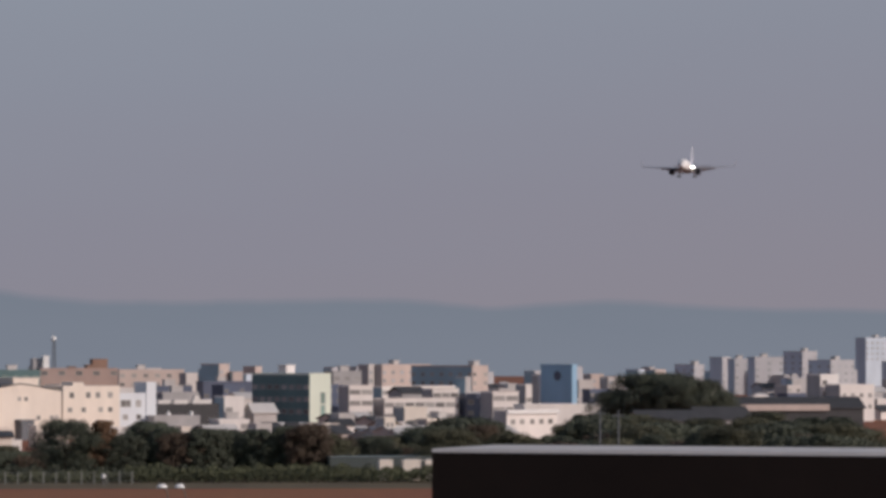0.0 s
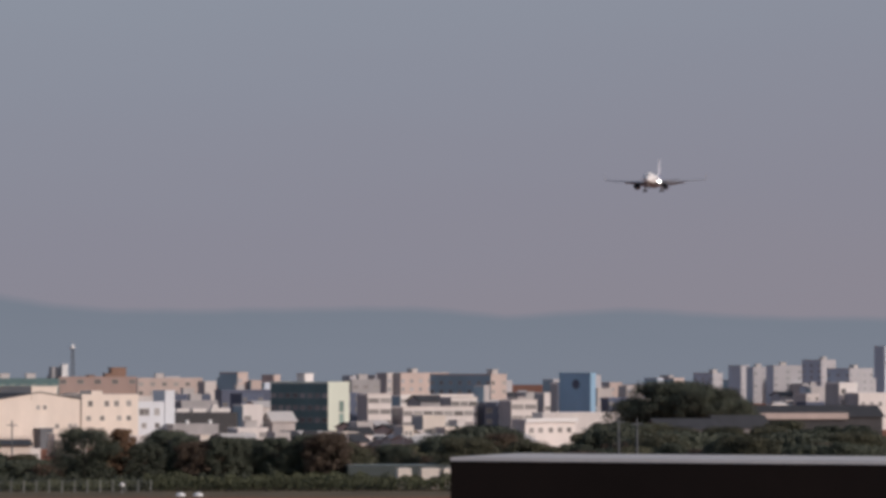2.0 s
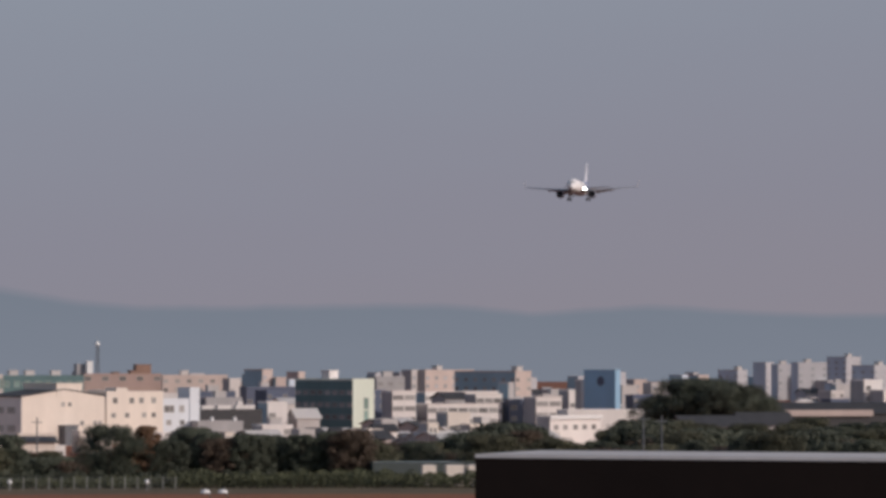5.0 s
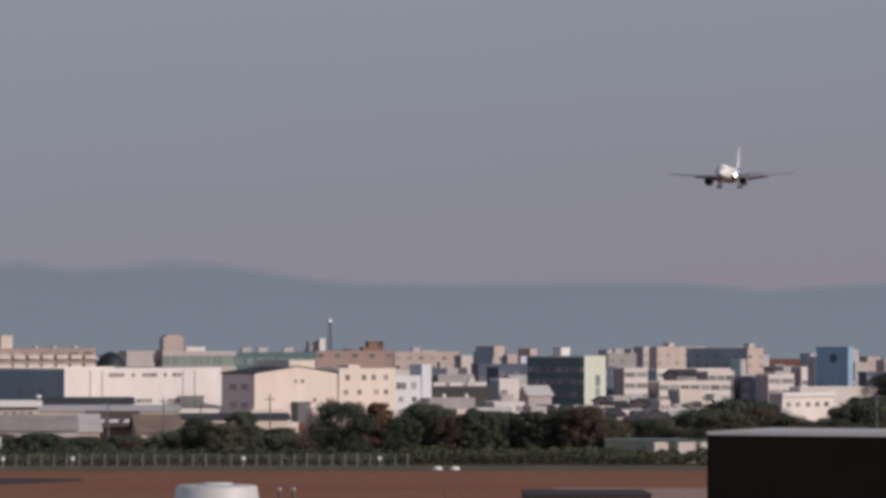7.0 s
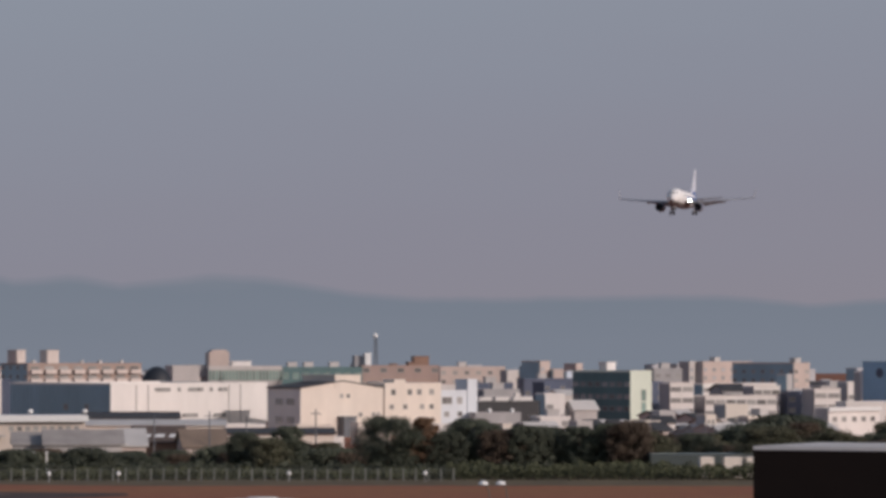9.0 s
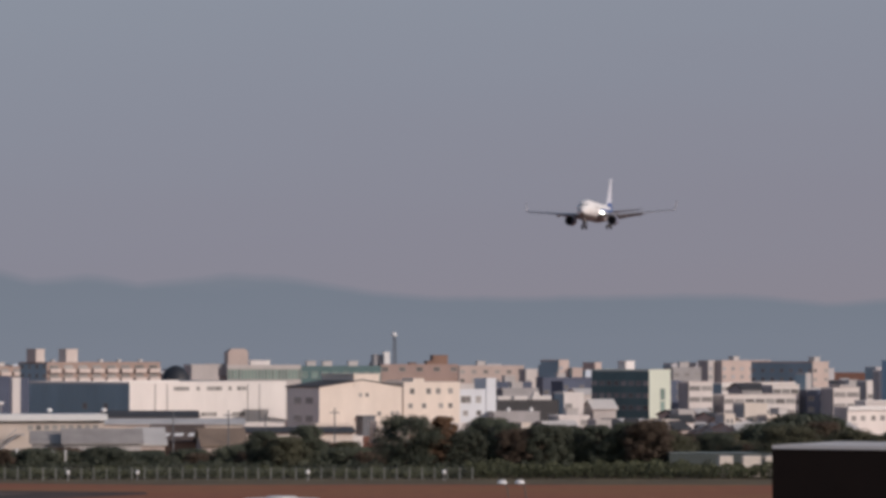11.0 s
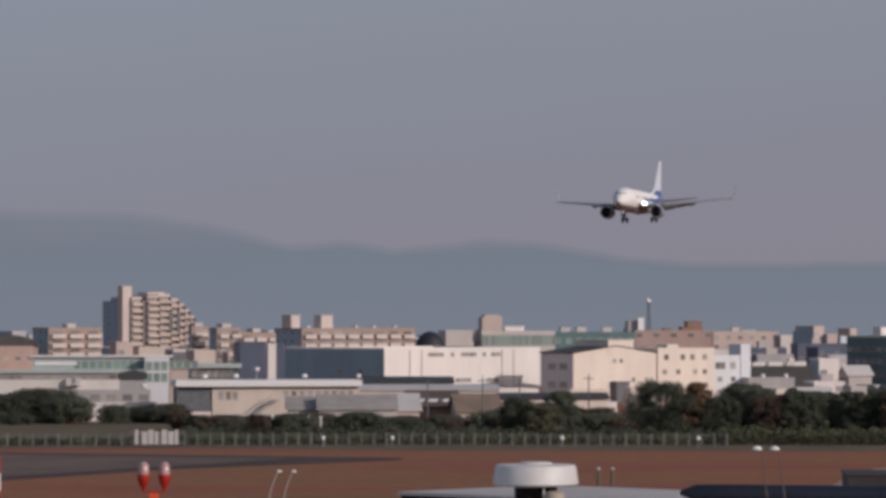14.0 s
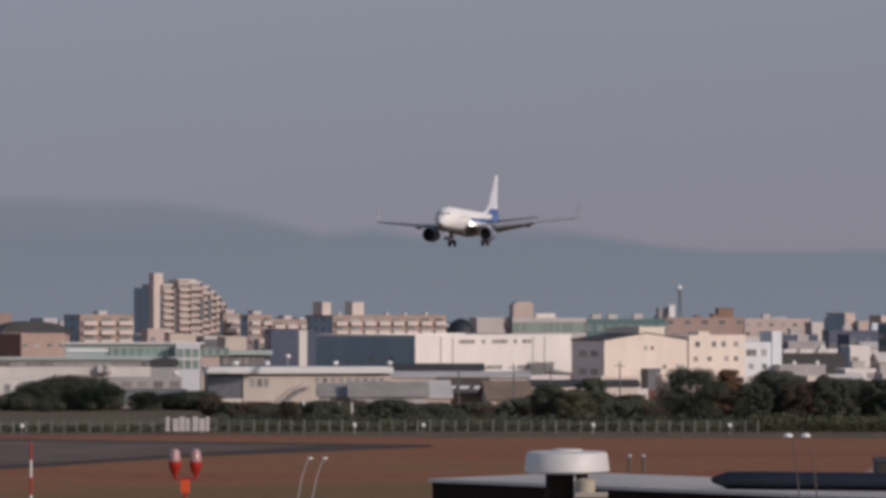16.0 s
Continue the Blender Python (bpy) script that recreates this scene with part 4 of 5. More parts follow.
def filler():
    """Ordinary houses and flats that fill the town behind, seeded."""
    rng = random.Random(5)
    walls = [CREAM, WHITE, PALE_GREY, GREY, TAN, GREY, NAVY, PALE_GREY]
    for k in range(330):
        mil = rng.uniform(-200, 215)
        dist = 1130 + 1330 * rng.random() ** 1.1
        lim = EYE - rng.uniform(46, 90) / 7000 * dist
        if dist > 1700:
            lim = EYE - rng.uniform(14, 50) / 7000 * dist
        top = max(4.0, lim)
        wpx = rng.uniform(2.2, 7.5)
        wall = rng.choice(walls)
        # farther walls mostly use colours with haze painted in
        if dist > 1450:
            wall, wpx = rng.choice([HAZE_WALL, HAZE_SIDE, HAZE_WALL, GREY, TAN]), wpx * 0.55
        if rng.random() < 0.35 and top < 10:
            gable("house", "small town house under a weathered roof", mil - 1.5, mil, mil + wpx, dist, top - 1.6, top, wall, rng.choice([ROOF_DARK, ROOF_GREY, ROOF_TAN]), turn=rng.choice([40, 40, 12, 25]), depth=8, group="small houses of the town")
        else:
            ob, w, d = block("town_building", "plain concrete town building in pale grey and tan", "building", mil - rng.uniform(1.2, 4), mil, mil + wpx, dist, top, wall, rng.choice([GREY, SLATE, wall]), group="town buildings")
            if dist < 1500 and w > 3:
                windows(ob, grid(w, max(1, top - 6.4), top - 0.3, 3.0, 3.4), 1.7, 1.2)


filler()


def dark_workshop():
    top = 7.4
    ob, w, d = block("workshop", "long dark-roofed workshop with white roof lights", "workshop", 22.9, 23.2, 39.2, 930, top, ROOF_DARK, ROOF_DARK, roof=ROOF_DARK, depth=12, parapet=0.2)
    for f0, f1, h in ((0.07, 0.26, 0.75), (0.32, 0.53, 0.75), (0.61, 0.91, 0.85), (0.64, 0.72, 1.7)):
        part("roof_light", Shape().box(w * f0, 1.5, top - 0.2, w * f1, 3.5, top + h).box(w * f0 - 0.1, 1.4, top + h, w * f1 + 0.1, 3.6, top + h + 0.15), WHITE, ob, "white raised roof light")
    top = 5.1
    ob, w, d = block("workshop", "low dark shed with pale eaves and white vents", "workshop", 22.6, 22.9, 34.4, 900, top, GREY, GREY, roof=ROOF_DARK, depth=9, parapet=0.35)
    for f in (0.36, 0.86):
        part("roof_vent", Shape().lathe([(top - 0.4, 0.4), (top + 0.4, 0.5), (top + 0.8, 0.35), (top + 0.9, 0.05)], 12, at=(w * f, 2, 0)), PAINT_WHITE, ob, "white round roof vent", smooth=True)


dark_workshop()


def yard_houses():
    """Low houses, sheds and walls between the trees and the larger buildings, seeded."""
    rng = random.Random(21)
    for k in range(120):
        mil = rng.uniform(23.5, 110.8)
        dist = rng.uniform(760, 960)
        if 47.5 < mil < 68.0 and dist > 900:
            continue
        drop = rng.uniform(94, 128) if mil < 69.4 else rng.uniform(96, 132)
        if mil < 47.5:
            drop = 113 + 0.4 * (drop - 84)
        if 43.0 < mil < 68.0:
            drop = max(drop, 116)
        if mil > 83.0:
            drop = max(drop, 122)
        top = EYE - drop / 7000 * dist
        wid = rng.uniform(2.0, 6.5)
        if rng.random() < 0.6:
            gable("house", "small low house under a weathered roof", mil - 1, mil, mil + wid, dist, top - rng.uniform(0.9, 1.7), top, rng.choice([PALE_GREY, WHITE, GREY, TAN, WHITE]), rng.choice([ROOF_DARK, ROOF_GREY, ROOF_DARK, ROOF_TAN, ROOF_GREY, ROOF_WHITE]),
                  turn=rng.choice([38, 30, 12, 36]), depth=rng.uniform(5, 9), over=0.4, group="small houses of the town")
        else:
            ob, w, d = block("shed", "low flat-roofed outbuilding in the town", "shed", mil - rng.uniform(0.4, 2), mil, mil + wid * 0.7, dist, top, rng.choice([WHITE, CREAM, PALE_GREY, GREY, NAVY]), GREY, roof=ROOF_DARK, parapet=0.25, depth=6, group="low outbuildings")
            windows(ob, [(w * 0.3, top - 1.5), (w * 0.7, top - 1.5)], min(1.2, w * 0.25), 0.9)


yard_houses()

# ---- planting ----
def crown(rng, height, radius, leaves, size, clumps=150, low=0.22, squash=1.0):
    """Leaf sprays gathered in clumps with gaps between them."""
    s = Shape()
    cs = []
    for k in range(clumps):
        a, u = rng.uniform(0, 6.283), rng.random()
        z = low + (1 - low) * u
        r = radius * math.sqrt(max(0.0, 1 - ((z - low - (1 - low) * 0.42) / ((1 - low) * 0.62)) ** 2)) * rng.uniform(0.30, 0.97)
        cr = radius * rng.uniform(0.17, 0.30)
        cs.append((r * math.cos(a), r * math.sin(a), min(z * height * squash, height - cr * 0.85), cr))
    for k in range(leaves):
        cx, cy, cz, cr = rng.choice(cs)
        d = Vector((rng.gauss(0, 1), rng.gauss(0, 1), rng.gauss(0, 0.8))).normalized() * cr * rng.random() ** 0.4
        p = Vector((cx, cy, cz)) + d
        n = (d.normalized() + Vector((rng.gauss(0, 0.35), rng.gauss(0, 0.35), rng.gauss(0, 0.35)))).normalized()
        u = n.orthogonal().normalized()
        w = n.cross(u)
        q = size * rng.uniform(0.6, 1.3)
        s.add([p - u * q, p + w * q * 0.6, p + u * q, p - w * q * 0.6], [(0, 1, 2, 3)])
    return s, cs


def tree(name, label, rng, height, radius, leaf, leaves=1500, size=0.115, low=0.22):
    ob = thing(name, label, "tree", pose(0, 0, -50))
    sh, cs = crown(rng, height, radius, leaves, size, low=low)
    s = Shape().tube([(0, 0, 0), (0.1, 0, height * 0.25), (0, 0.1, height * 0.55), (0, 0, height * 0.8)], [0.3, 0.24, 0.15, 0.05], 8)
    part("trunk", s, TRUNK, ob)
    for c in cs[:7]:
        part("limb", Shape().tube([(0, 0.05, height * 0.3), (c[0] * 0.5, c[1] * 0.5, max(height * 0.36, c[2] * 0.8)), c[:3]], [0.12, 0.08, 0.03], 5), TRUNK, ob)
    part("crown", sh, leaf, ob)
    return ob


def planting():
    rng = random.Random(11)
    kinds = {}
    for nm, lab, h, r, leaf, n in (("broad", "broad dark evergreen tree with dense crown", 10, 5.2, LEAF[0], 30000), ("oval", "oval dark green tree", 8, 3.2, LEAF[0], 20000), ("olive", "olive green bushy tree", 6, 3.4, LEAF[1], 20000),
                                   ("russet", "russet autumn tree with thinning crown", 7, 3.0, LEAF[2], 18000), ("amber", "slim amber autumn tree", 9, 1.75, LEAF[3], 16000), ("bush", "low dark bush by the airfield fence", 3.2, 2.6, LEAF[0], 13000),
                                   ("brownbush", "low brownish bush by the airfield fence", 2.8, 2.4, LEAF[2], 13000),
                                   ("mound", "broad rounded dark evergreen thicket", 6, 5.0, LEAF[0], 30000)):
        kinds[nm] = (tree("tree" if "bush" not in nm else "bush", lab, rng, h, r, leaf, n, low=0.04 if nm == "mound" else 0.22), h)

    def put(kind, mil, dist, height, wide=1.0):
        ob, h = kinds[kind]
        x, y = spot(mil, dist)
        k = height / h
        c = copy_thing(ob, pose(x, y, 0, 0, 0, rng.uniform(0, 360)))
        c.scale = (k * rng.uniform(1.0, 1.5) * wide, k * rng.uniform(0.9, 1.15), k)

    # the trees that can be told apart: kind, bearing, distance, height
    works_trees = [("broad", 0.7, 599, 9.0), ("amber", 10.0, 599, 8.8), ("oval", 15.6, 599, 6.6), ("russet", 29.1, 599, 6.9),
                   ("oval", 25.6, 602, 7.8), ("oval", 22.0, 606, 8.5), ("oval", -34.9, 602, 6.5), ("oval", -24.5, 602, 7.4), ("olive", -29.2, 599, 5.7), ("russet", -101.3, 596, 4.0),
                   ("bush", -75.1, 599, 4.2), ("bush", -92.1, 599, 4.0), ("oval", 38.3, 602, 7.4), ("oval", 48.9, 602, 7.4),
                   ("mound", -164.6, 704, 5.1), ("mound", -160.0, 706, 5.6), ("mound", -154.0, 702, 6.2), ("brownbush", -168.5, 698, 2.4), ("bush", -148.0, 698, 4.4), ("mound", -137.4, 700, 3.3), ("mound", -129.0, 702, 3.1), ("mound", -123.5, 700, 3.5), ("brownbush", -120.5, 696, 2.6)]
    town_trees = [("oval", 55.9, 602, 7.8), ("russet", 62.0, 599, 8.2), ("olive", 68.0, 602, 6.0), ("broad", 78.7, 606, 6.2),
                  ("oval", 35.2, 599, 7.6), ("broad", 153.6, 880, 14.9), ("broad", 145.1, 880, 14.9), ("broad", 160.8, 880, 13.4),
                  ("broad", 139.4, 880, 11.1), ("broad", 150.1, 890, 14.8), ("broad", 157.2, 870, 13.9), ("broad", 164.3, 870, 11.2),
                  ("olive", 108.5, 648, 5.0), ("russet", 113.0, 652, 5.0), ("olive", 117.5, 650, 5.2), ("oval", 122.5, 652, 5.4), ("olive", 127.5, 690, 6.6), ("oval", 131.5, 704, 8.2), ("olive", 136.0, 700, 7.6), ("oval", 140.5, 706, 7.9), ("olive", 145.0, 700, 7.4), ("olive", 149.5, 702, 7.6),
                  ("olive", 98.0, 599, 7.5), ("russet", 105.1, 602, 8.0), ("olive", 112.3, 599, 6.9)]
    for kind, mil, dist, top in works_trees + town_trees:
        put(kind, mil, dist, top)
    # the belt behind the fence
    for k in range(250):
        mil = rng.uniform(-200, 205)
        right = mil > 8
        kind = rng.choice(["bush", "olive", "brownbush", "oval", "olive", "russet"] if right else ["bush", "bush", "brownbush", "olive"])
        dist = rng.uniform(612, 668) + (75 if mil < -122.7 else 0)
        if 82.3 < mil < 125.4:
            right = False
        put(kind, mil, dist, rng.uniform(4.0, 6.3) if right else (rng.uniform(2.6, 4.0) if mil > -44.2 else rng.uniform(1.4, 2.9)), 1.25)
    for k in range(70):
        mil = rng.uniform(93.7, 206)
        gap = 110.1 < mil < 125.4
        put(rng.choice(["olive", "bush", "oval", "olive"]), mil, rng.uniform(600, 700 if gap else 760), rng.uniform(2.5, 4.0) if gap else rng.uniform(5.5, 8.0))
    for ob, h in kinds.values():
        for o in (*ob.children_recursive, ob):
            bpy.data.objects.remove(o)


planting()


def hedge(name, label, m0, m1, dist, depth, height, leaf, seed, n):
    rng = random.Random(seed)
    s = Shape()
    for k in range(n):
        b = rng.uniform(m0, m1)
        d = dist + rng.uniform(0, depth)
        x, y = spot(b, d)
        top = height * (0.72 + 0.4 * noise.noise((b * 0.35, seed, d * 0.05)))
        p = Vector((x, y, max(0.05, top * rng.random() ** 0.6)))
        nrm = Vector((rng.gauss(0, 1), rng.gauss(0, 1) - 0.5, rng.gauss(0, 1) + 0.4)).normalized()
        u = nrm.orthogonal().normalized()
        w = nrm.cross(u)
        q = rng.uniform(0.10, 0.26)
        s.add([p - u * q, p + w * q * 0.7, p + u * q, p - w * q * 0.7], [(0, 1, 2, 3)])
    tagged(part(name, s, leaf), label, "hedge", kind="stuff")


hedge("scrub", "dense green scrub along the airfield edge", 15.6, 210, 576, 16, 2.7, HEDGE, 3, 36000)
hedge("scrub", "low mixed scrub behind the airfield fence", -131.1, 17.1, 577, 14, 1.7, HEDGE, 4, 27000)
hedge("scrub", "thin dry scrub behind the airfield fence", -205, -131, 577, 6, 1.25, HEDGE, 6, 9000)
hedge("scrub", "dark undergrowth below the trees", -120.6, 210, 592, 12, 2.6, LEAF[0], 5, 23000)


def fence():
    dist = 573
    ob = thing("fence", "pale post and wire airfield fence", "fence", pose(0, 0, 0))
    post = Shape().box(-0.09, -0.09, 0, 0.09, 0.09, 1.75).box(-0.05, -0.3, 1.75, 0.05, 0.05, 1.9).mesh("post", POST)
    n, m0, m1 = 70, -202, 17.4
    for i in range(n):
        x, y = spot(m0 + (m1 - m0) * i / (n - 1), dist)
        part("post", post, None, ob, m=pose(x, y, 0))
    for z in (0.15, 0.5, 0.85, 1.2, 1.5, 1.7):
        part("wire", Shape().tube([(*spot(m0 + (m1 - m0) * i / 40, dist - 0.11), z) for i in range(41)], 0.016, 4), POST, ob)
    # a lighter gated piece with boards
    g = thing("gate", "pale board gate in the airfield fence", "gate", pose(*spot(-131.9, 568), 0, 0, 0, 2))
    for i in range(7):
        part("board", Shape().box(i * 0.95, -0.06, 0.4, i * 0.95 + (0.8 if i % 3 else 0.5), 0.0, 2.5 - 0.25 * (i % 2)), PALE_GREY, g)
    part("rail", Shape().box(-0.8, 0.002, 2.1, 7.2, 0.1, 2.25).box(-0.8, 0.002, 0.6, 7.2, 0.1, 0.75), POST, g)
    # small white airfield marks
    for mil in (-84.5, -24.2, 10.2, -67.1, -168.1):
        x, y = spot(mil, 567)
        o = thing("marker_light", "small white airfield marker on a short stake", "marker", pose(x, y, 0), "airfield markers")
        part("stake", Shape().lathe([(0, 0.05), (1.0, 0.05)], 8), GREY, o)
        part("head", Shape().lathe([(1.0, 0.2), (1.15, 0.32), (1.45, 0.3), (1.6, 0.1)], 10), PAINT_WHITE, o, smooth=True)


fence()


# ---- near roofs ----
LOW = 12.0    # the terminal's main roof


def terminal():
    s = Shape().box(-45, -30, 0, 50, 74, LOW)
    tagged(part("terminal_wall", s, PALE_GREY), "plain pale concrete terminal below the viewing deck", "building", kind="structure")
    s = Shape().box(-9, -12, LOW + 0.004, 9, 4, EYE - 1.62)
    tagged(part("deck_floor", s, GREY), "plain grey concrete viewing deck", "floor", kind="structure")


terminal()


def near_roofs():
    # big dark roof house with a metal coping
    d = 25.0
    x0, _ = spot(93.3, d)
    z = 17.6
    ob = thing("roof_house", "dark brown steel roof house with a pale metal coping", "roof structure", pose(x0, d, 0, 0, 0, -26))
    part("wall", Shape().box(0, 0, LOW, 5.5, 1.2, z), BLACK, ob)
    part("coping", Shape().box(0.0, 0.0, z + 0.001, 5.52, 1.23, z + 0.024), COPING, ob)
    # long low roof
    d = 46.0
    z = 16.2
    x0, _ = spot(-64.9, d)
    ob = thing("low_roof", "long low flat roof with pale sheet top and shade painted on its fascia", "roof structure", pose(x0, d, 0, 0, 0, -40))
    # fascia's shade is painted in as a near-black colour
    part("fascia", Shape().box(0, 0, LOW, 12.5, 2.6, z - 0.04), BLACK, ob)
    part("sheet", Shape().box(-0.02, -0.04, z - 0.039, 12.5, 2.6, z), ROOF_SHEET, ob, "pale grey roof sheet")
    # navy roll of sheeting along the roof
    zt = 16.4
    xa, _ = spot(7.1, 43)
    r = 0.1
    o = thing("covered_duct", "roof duct wrapped in navy vinyl sheeting", "duct", pose(xa, 43.6, zt - 2 * r, 0, 0, -10))
    s = Shape()
    prof = [(-0.06, 0.02), (-0.04, r * 0.35), (0.12, r * 0.98)] + [(0.1 + 0.45 * i, r * (1 + 0.02 * (i % 2))) for i in range(1, 12)]
    s.lathe(prof, 10, axis="x", at=(0, 0, r))
    part("cover", s, TARP, o, smooth=True)
    part("cradle", Shape().box(0.1, -0.1, -0.06, 5.0, 0.1, 0.0), COPING, o)
    part("support", Shape().box(0.0, -0.35, LOW - (zt - 2 * r), 5.6, 0.35, -0.062), BLACK, o)
    # dark plant box beyond
    xb, _ = spot(47.8, 60)
    o = thing("plant_box", "dark blue-grey rooftop plant box", "plant", pose(xb, 60, 0))
    zz = 15.865
    part("casing", Shape().box(0, 0, LOW, 1.87, 2, zz - 0.02), PLANT, o)
    part("lid", Shape().box(-0.02, -0.02, zz - 0.02, 1.89, 2, zz), PLANT, o)


def ventilator():
    d = 40.0
    x, _ = spot(-30.8, d)
    zt, zb = 16.765, 16.545
    r = 75.5 / 7000 * d
    o = thing("roof_ventilator", "galvanised mushroom roof ventilator on a dark neck", "ventilator", pose(x, d, 0))
    s = Shape().lathe([(zb - 0.02, r * 0.93), (zb, r), (zb + 0.015, r), (zt - 0.045, r * 0.945), (zt - 0.032, r * 0.92), (zt - 0.026, r * 0.87), (zt - 0.022, r * 0.55), (zt - 0.020, r * 0.38), (zt - 0.004, r * 0.36), (zt, r * 0.3)], 48)
    part("cap", s, METAL, o, smooth=True)
    part("neck", Shape().lathe([(zb - 1.2, r * 0.5), (zb - 0.02, r * 0.5)], 32), BLACK, o, smooth=True)
    part("motor", Shape().lathe([(zb - 0.22, 0.09), (zb - 0.08, 0.1), (zb - 0.06, 0.05)], 20, at=(0.20, -0.30, 0)), mat("beige_enamel", (0.45, 0.40, 0.32), 0.3, 0.1, 0.5), o, "beige motor housing", smooth=True)
    part("bracket", Shape().box(0.10, -0.42, zb - 0.25, 0.42, -0.24, zb - 0.20), mat("beige_bracket", (0.40, 0.36, 0.30), 0.5, 0.1, 0.5), o)
    part("rod", Shape().box(0.08, -0.30, zb - 0.6, 0.10, -0.27, zb - 0.02), METAL, o)
    part("curb", Shape().box(-0.4, -0.35, LOW, 0.4, 0.4, zb - 1.2), BLACK, o)


def gooseneck(mil, dist, ytop, lean, group, apart=31):
    """A pair of small hooded lamps on bent tubes."""
    x, y = spot(mil, dist)
    for k in (0, 1):
        o = thing("gooseneck_lamp", "small white hooded lamp on a bent grey tube", "lamp", pose(x + k * apart / 7000 * dist, y, 0), group)
        z = ytop
        part("tube", Shape().tube([(0.22 * lean * dist / 60, 0.02, LOW), (0.22 * lean * dist / 60, 0.02, z - 0.9), (0.13 * lean * dist / 60, 0, z - 0.35), (0.05 * lean, 0, z - 0.06), (0.02 * lean, 0, z - 0.02)], 0.006 * max(1.0, dist / 50), 8), STUB if dist < 50 else FRAME, o)
        part("hood", Shape().lathe([(z - 0.018, 0.046), (z - 0.008, 0.048), (z + 0.002, 0.043), (z + 0.014, 0.026), (z + 0.018, 0.008)], 16), PAINT_WHITE, o, "white lamp hood", smooth=True)


def red_lamps():
    d = 140.0
    x, y = spot(-127.1, d)
    ob = thing("obstruction_light", "pair of red and clear obstruction lamps on an orange post", "beacon", pose(x, y, 0))
    z0, z1 = 12.3, 13.2
    part("post", Shape().lathe([(0, 0.07), (11.8, 0.06)], 10), RED, ob)
    zb = 11.8
    part("junction_box", Shape().box(-0.15, -0.12, zb - 0.15, 0.15, 0.12, 12.1), ORANGE, ob, "orange junction box")
    part("cross_arm", Shape().box(-0.40, -0.04, 12.1, 0.40, 0.04, 12.1 + 0.06), RED, ob)
    glass = mat("clear_pinkish_lens", (0.42, 0.26, 0.26), 0.2, 0.1, 0.3)
    h = z1 - z0
    for sx in (-0.37, 0.37):
        b = part("lamp_base", Shape().lathe([(12.1 + 0.06, 0.05), (z0, 0.08), (z0 + h * 0.12, 0.16), (z0 + h * 0.38, 0.23), (z0 + h * 0.5, 0.22)], 18, at=(sx, 0, 0)), RED, ob, smooth=True)
        part("lens", Shape().lathe([(z0 + h * 0.5, 0.20), (z0 + h * 0.85, 0.19), (z0 + h * 0.97, 0.12), (z1, 0.03)], 18, at=(sx, 0, 0)), glass, b, "clear glass dome", smooth=True)
    # striped pole
    d = 300.0
    x, y = spot(-165.8, d)
    p = thing("striped_pole", "slim red and white striped marker pole", "pole", pose(x, y, 0))
    zt, seg = 8.0, 31 / 7000 * 300
    z, k = zt, 0
    while z > 0:
        lo = max(0, z - seg)
        part("band", Shape().lathe([(lo, 0.085), (z, 0.085)], 10), PAINT_WHITE if k % 2 else RED, p, "white band" if k % 2 else "red band")
        z, k = lo, k + 1


near_roofs()
ventilator()
gooseneck(24.9, 38, 16.975, 1.0, "roof lamps")
gooseneck(-95.6, 70, 15.53, -1.0, "roof lamps", 26)
red_lamps()


def utility_poles():
    for mil, dist, top in ((-58.1, 690, 8.0), (-44.2, 690, 8.4), (-34.9, 700, 7.4), (-17.4, 690, 8.8), (-97.3, 640, 2.8), (135.4, 600, 10.6), (140.0, 600, 10.3),
                           (-88.2, 600, 3.5), (-85.1, 600, 3.5)):
        x, y = spot(mil, dist)
        o = thing("utility_pole" if top > 4 else "post", "slim grey concrete utility pole with cross-arm", "pole", pose(x, y, 0), "utility poles")
        if top < 4:
            tagged(o, "short white post by the airfield fence", "post", "white posts")
            part("pole", Shape().lathe([(0, 0.16), (top, 0.14)], 8), PAINT_WHITE, o, smooth=True)
            part("cap", Shape().lathe([(top, 0.22), (top + 0.12, 0.2), (top + 0.18, 0.05)], 8), PAINT_WHITE, o, smooth=True)
            continue
        part("pole", Shape().lathe([(0, 0.15), (top, 0.1)], 8), STEEL_DARK, o, smooth=True)
        part("cross_arm", Shape().box(-0.9, -0.16, top - 0.9, 0.9, -0.14, top - 0.75), STEEL_DARK, o)


utility_poles()


def roof_clutter():
    """White tanks, cowls and aerials on the long shed and the works roofs."""
    for mil, dist, y in ((-114.4, 705, 660), (-106.5, 708, 660), (-89.2, 712, 660), (-75.6, 716, 660), (-101.3, 745, 648), (-129.7, 735, 677)):
        x, yy = spot(mil, dist)
        z = EYE - (y - 564.5) / 7000 * dist
        o = thing("roof_cowl", "small white roof cowl on a stem", "cowl", pose(x, yy, 0), "white roof cowls")
        part("stem", Shape().lathe([(0, 0.12), (z - 0.7, 0.12)], 8), GREY, o)
        part("hood", Shape().lathe([(z - 0.7, 0.42), (z - 0.5, 0.55), (z - 0.1, 0.5), (z, 0.15)], 12), PAINT_WHITE, o, smooth=True)


roof_clutter()


def small_posts():
    for mil in (-15.0, -11.5):
        x, y = spot(mil, 52)
        o = thing("roof_stub", "short grey pipe stub on the roof", "pipe", pose(x, y, 0), "roof pipe stubs")
        z = 16.23
        part("pipe", Shape().lathe([(LOW, 0.035), (z, 0.020)], 10), STUB, o, smooth=True)
        part("cap", Shape().lathe([(z, 0.03), (z + 0.03, 0.028), (z + 0.04, 0.012)], 10), GREY, o, smooth=True)


small_posts()


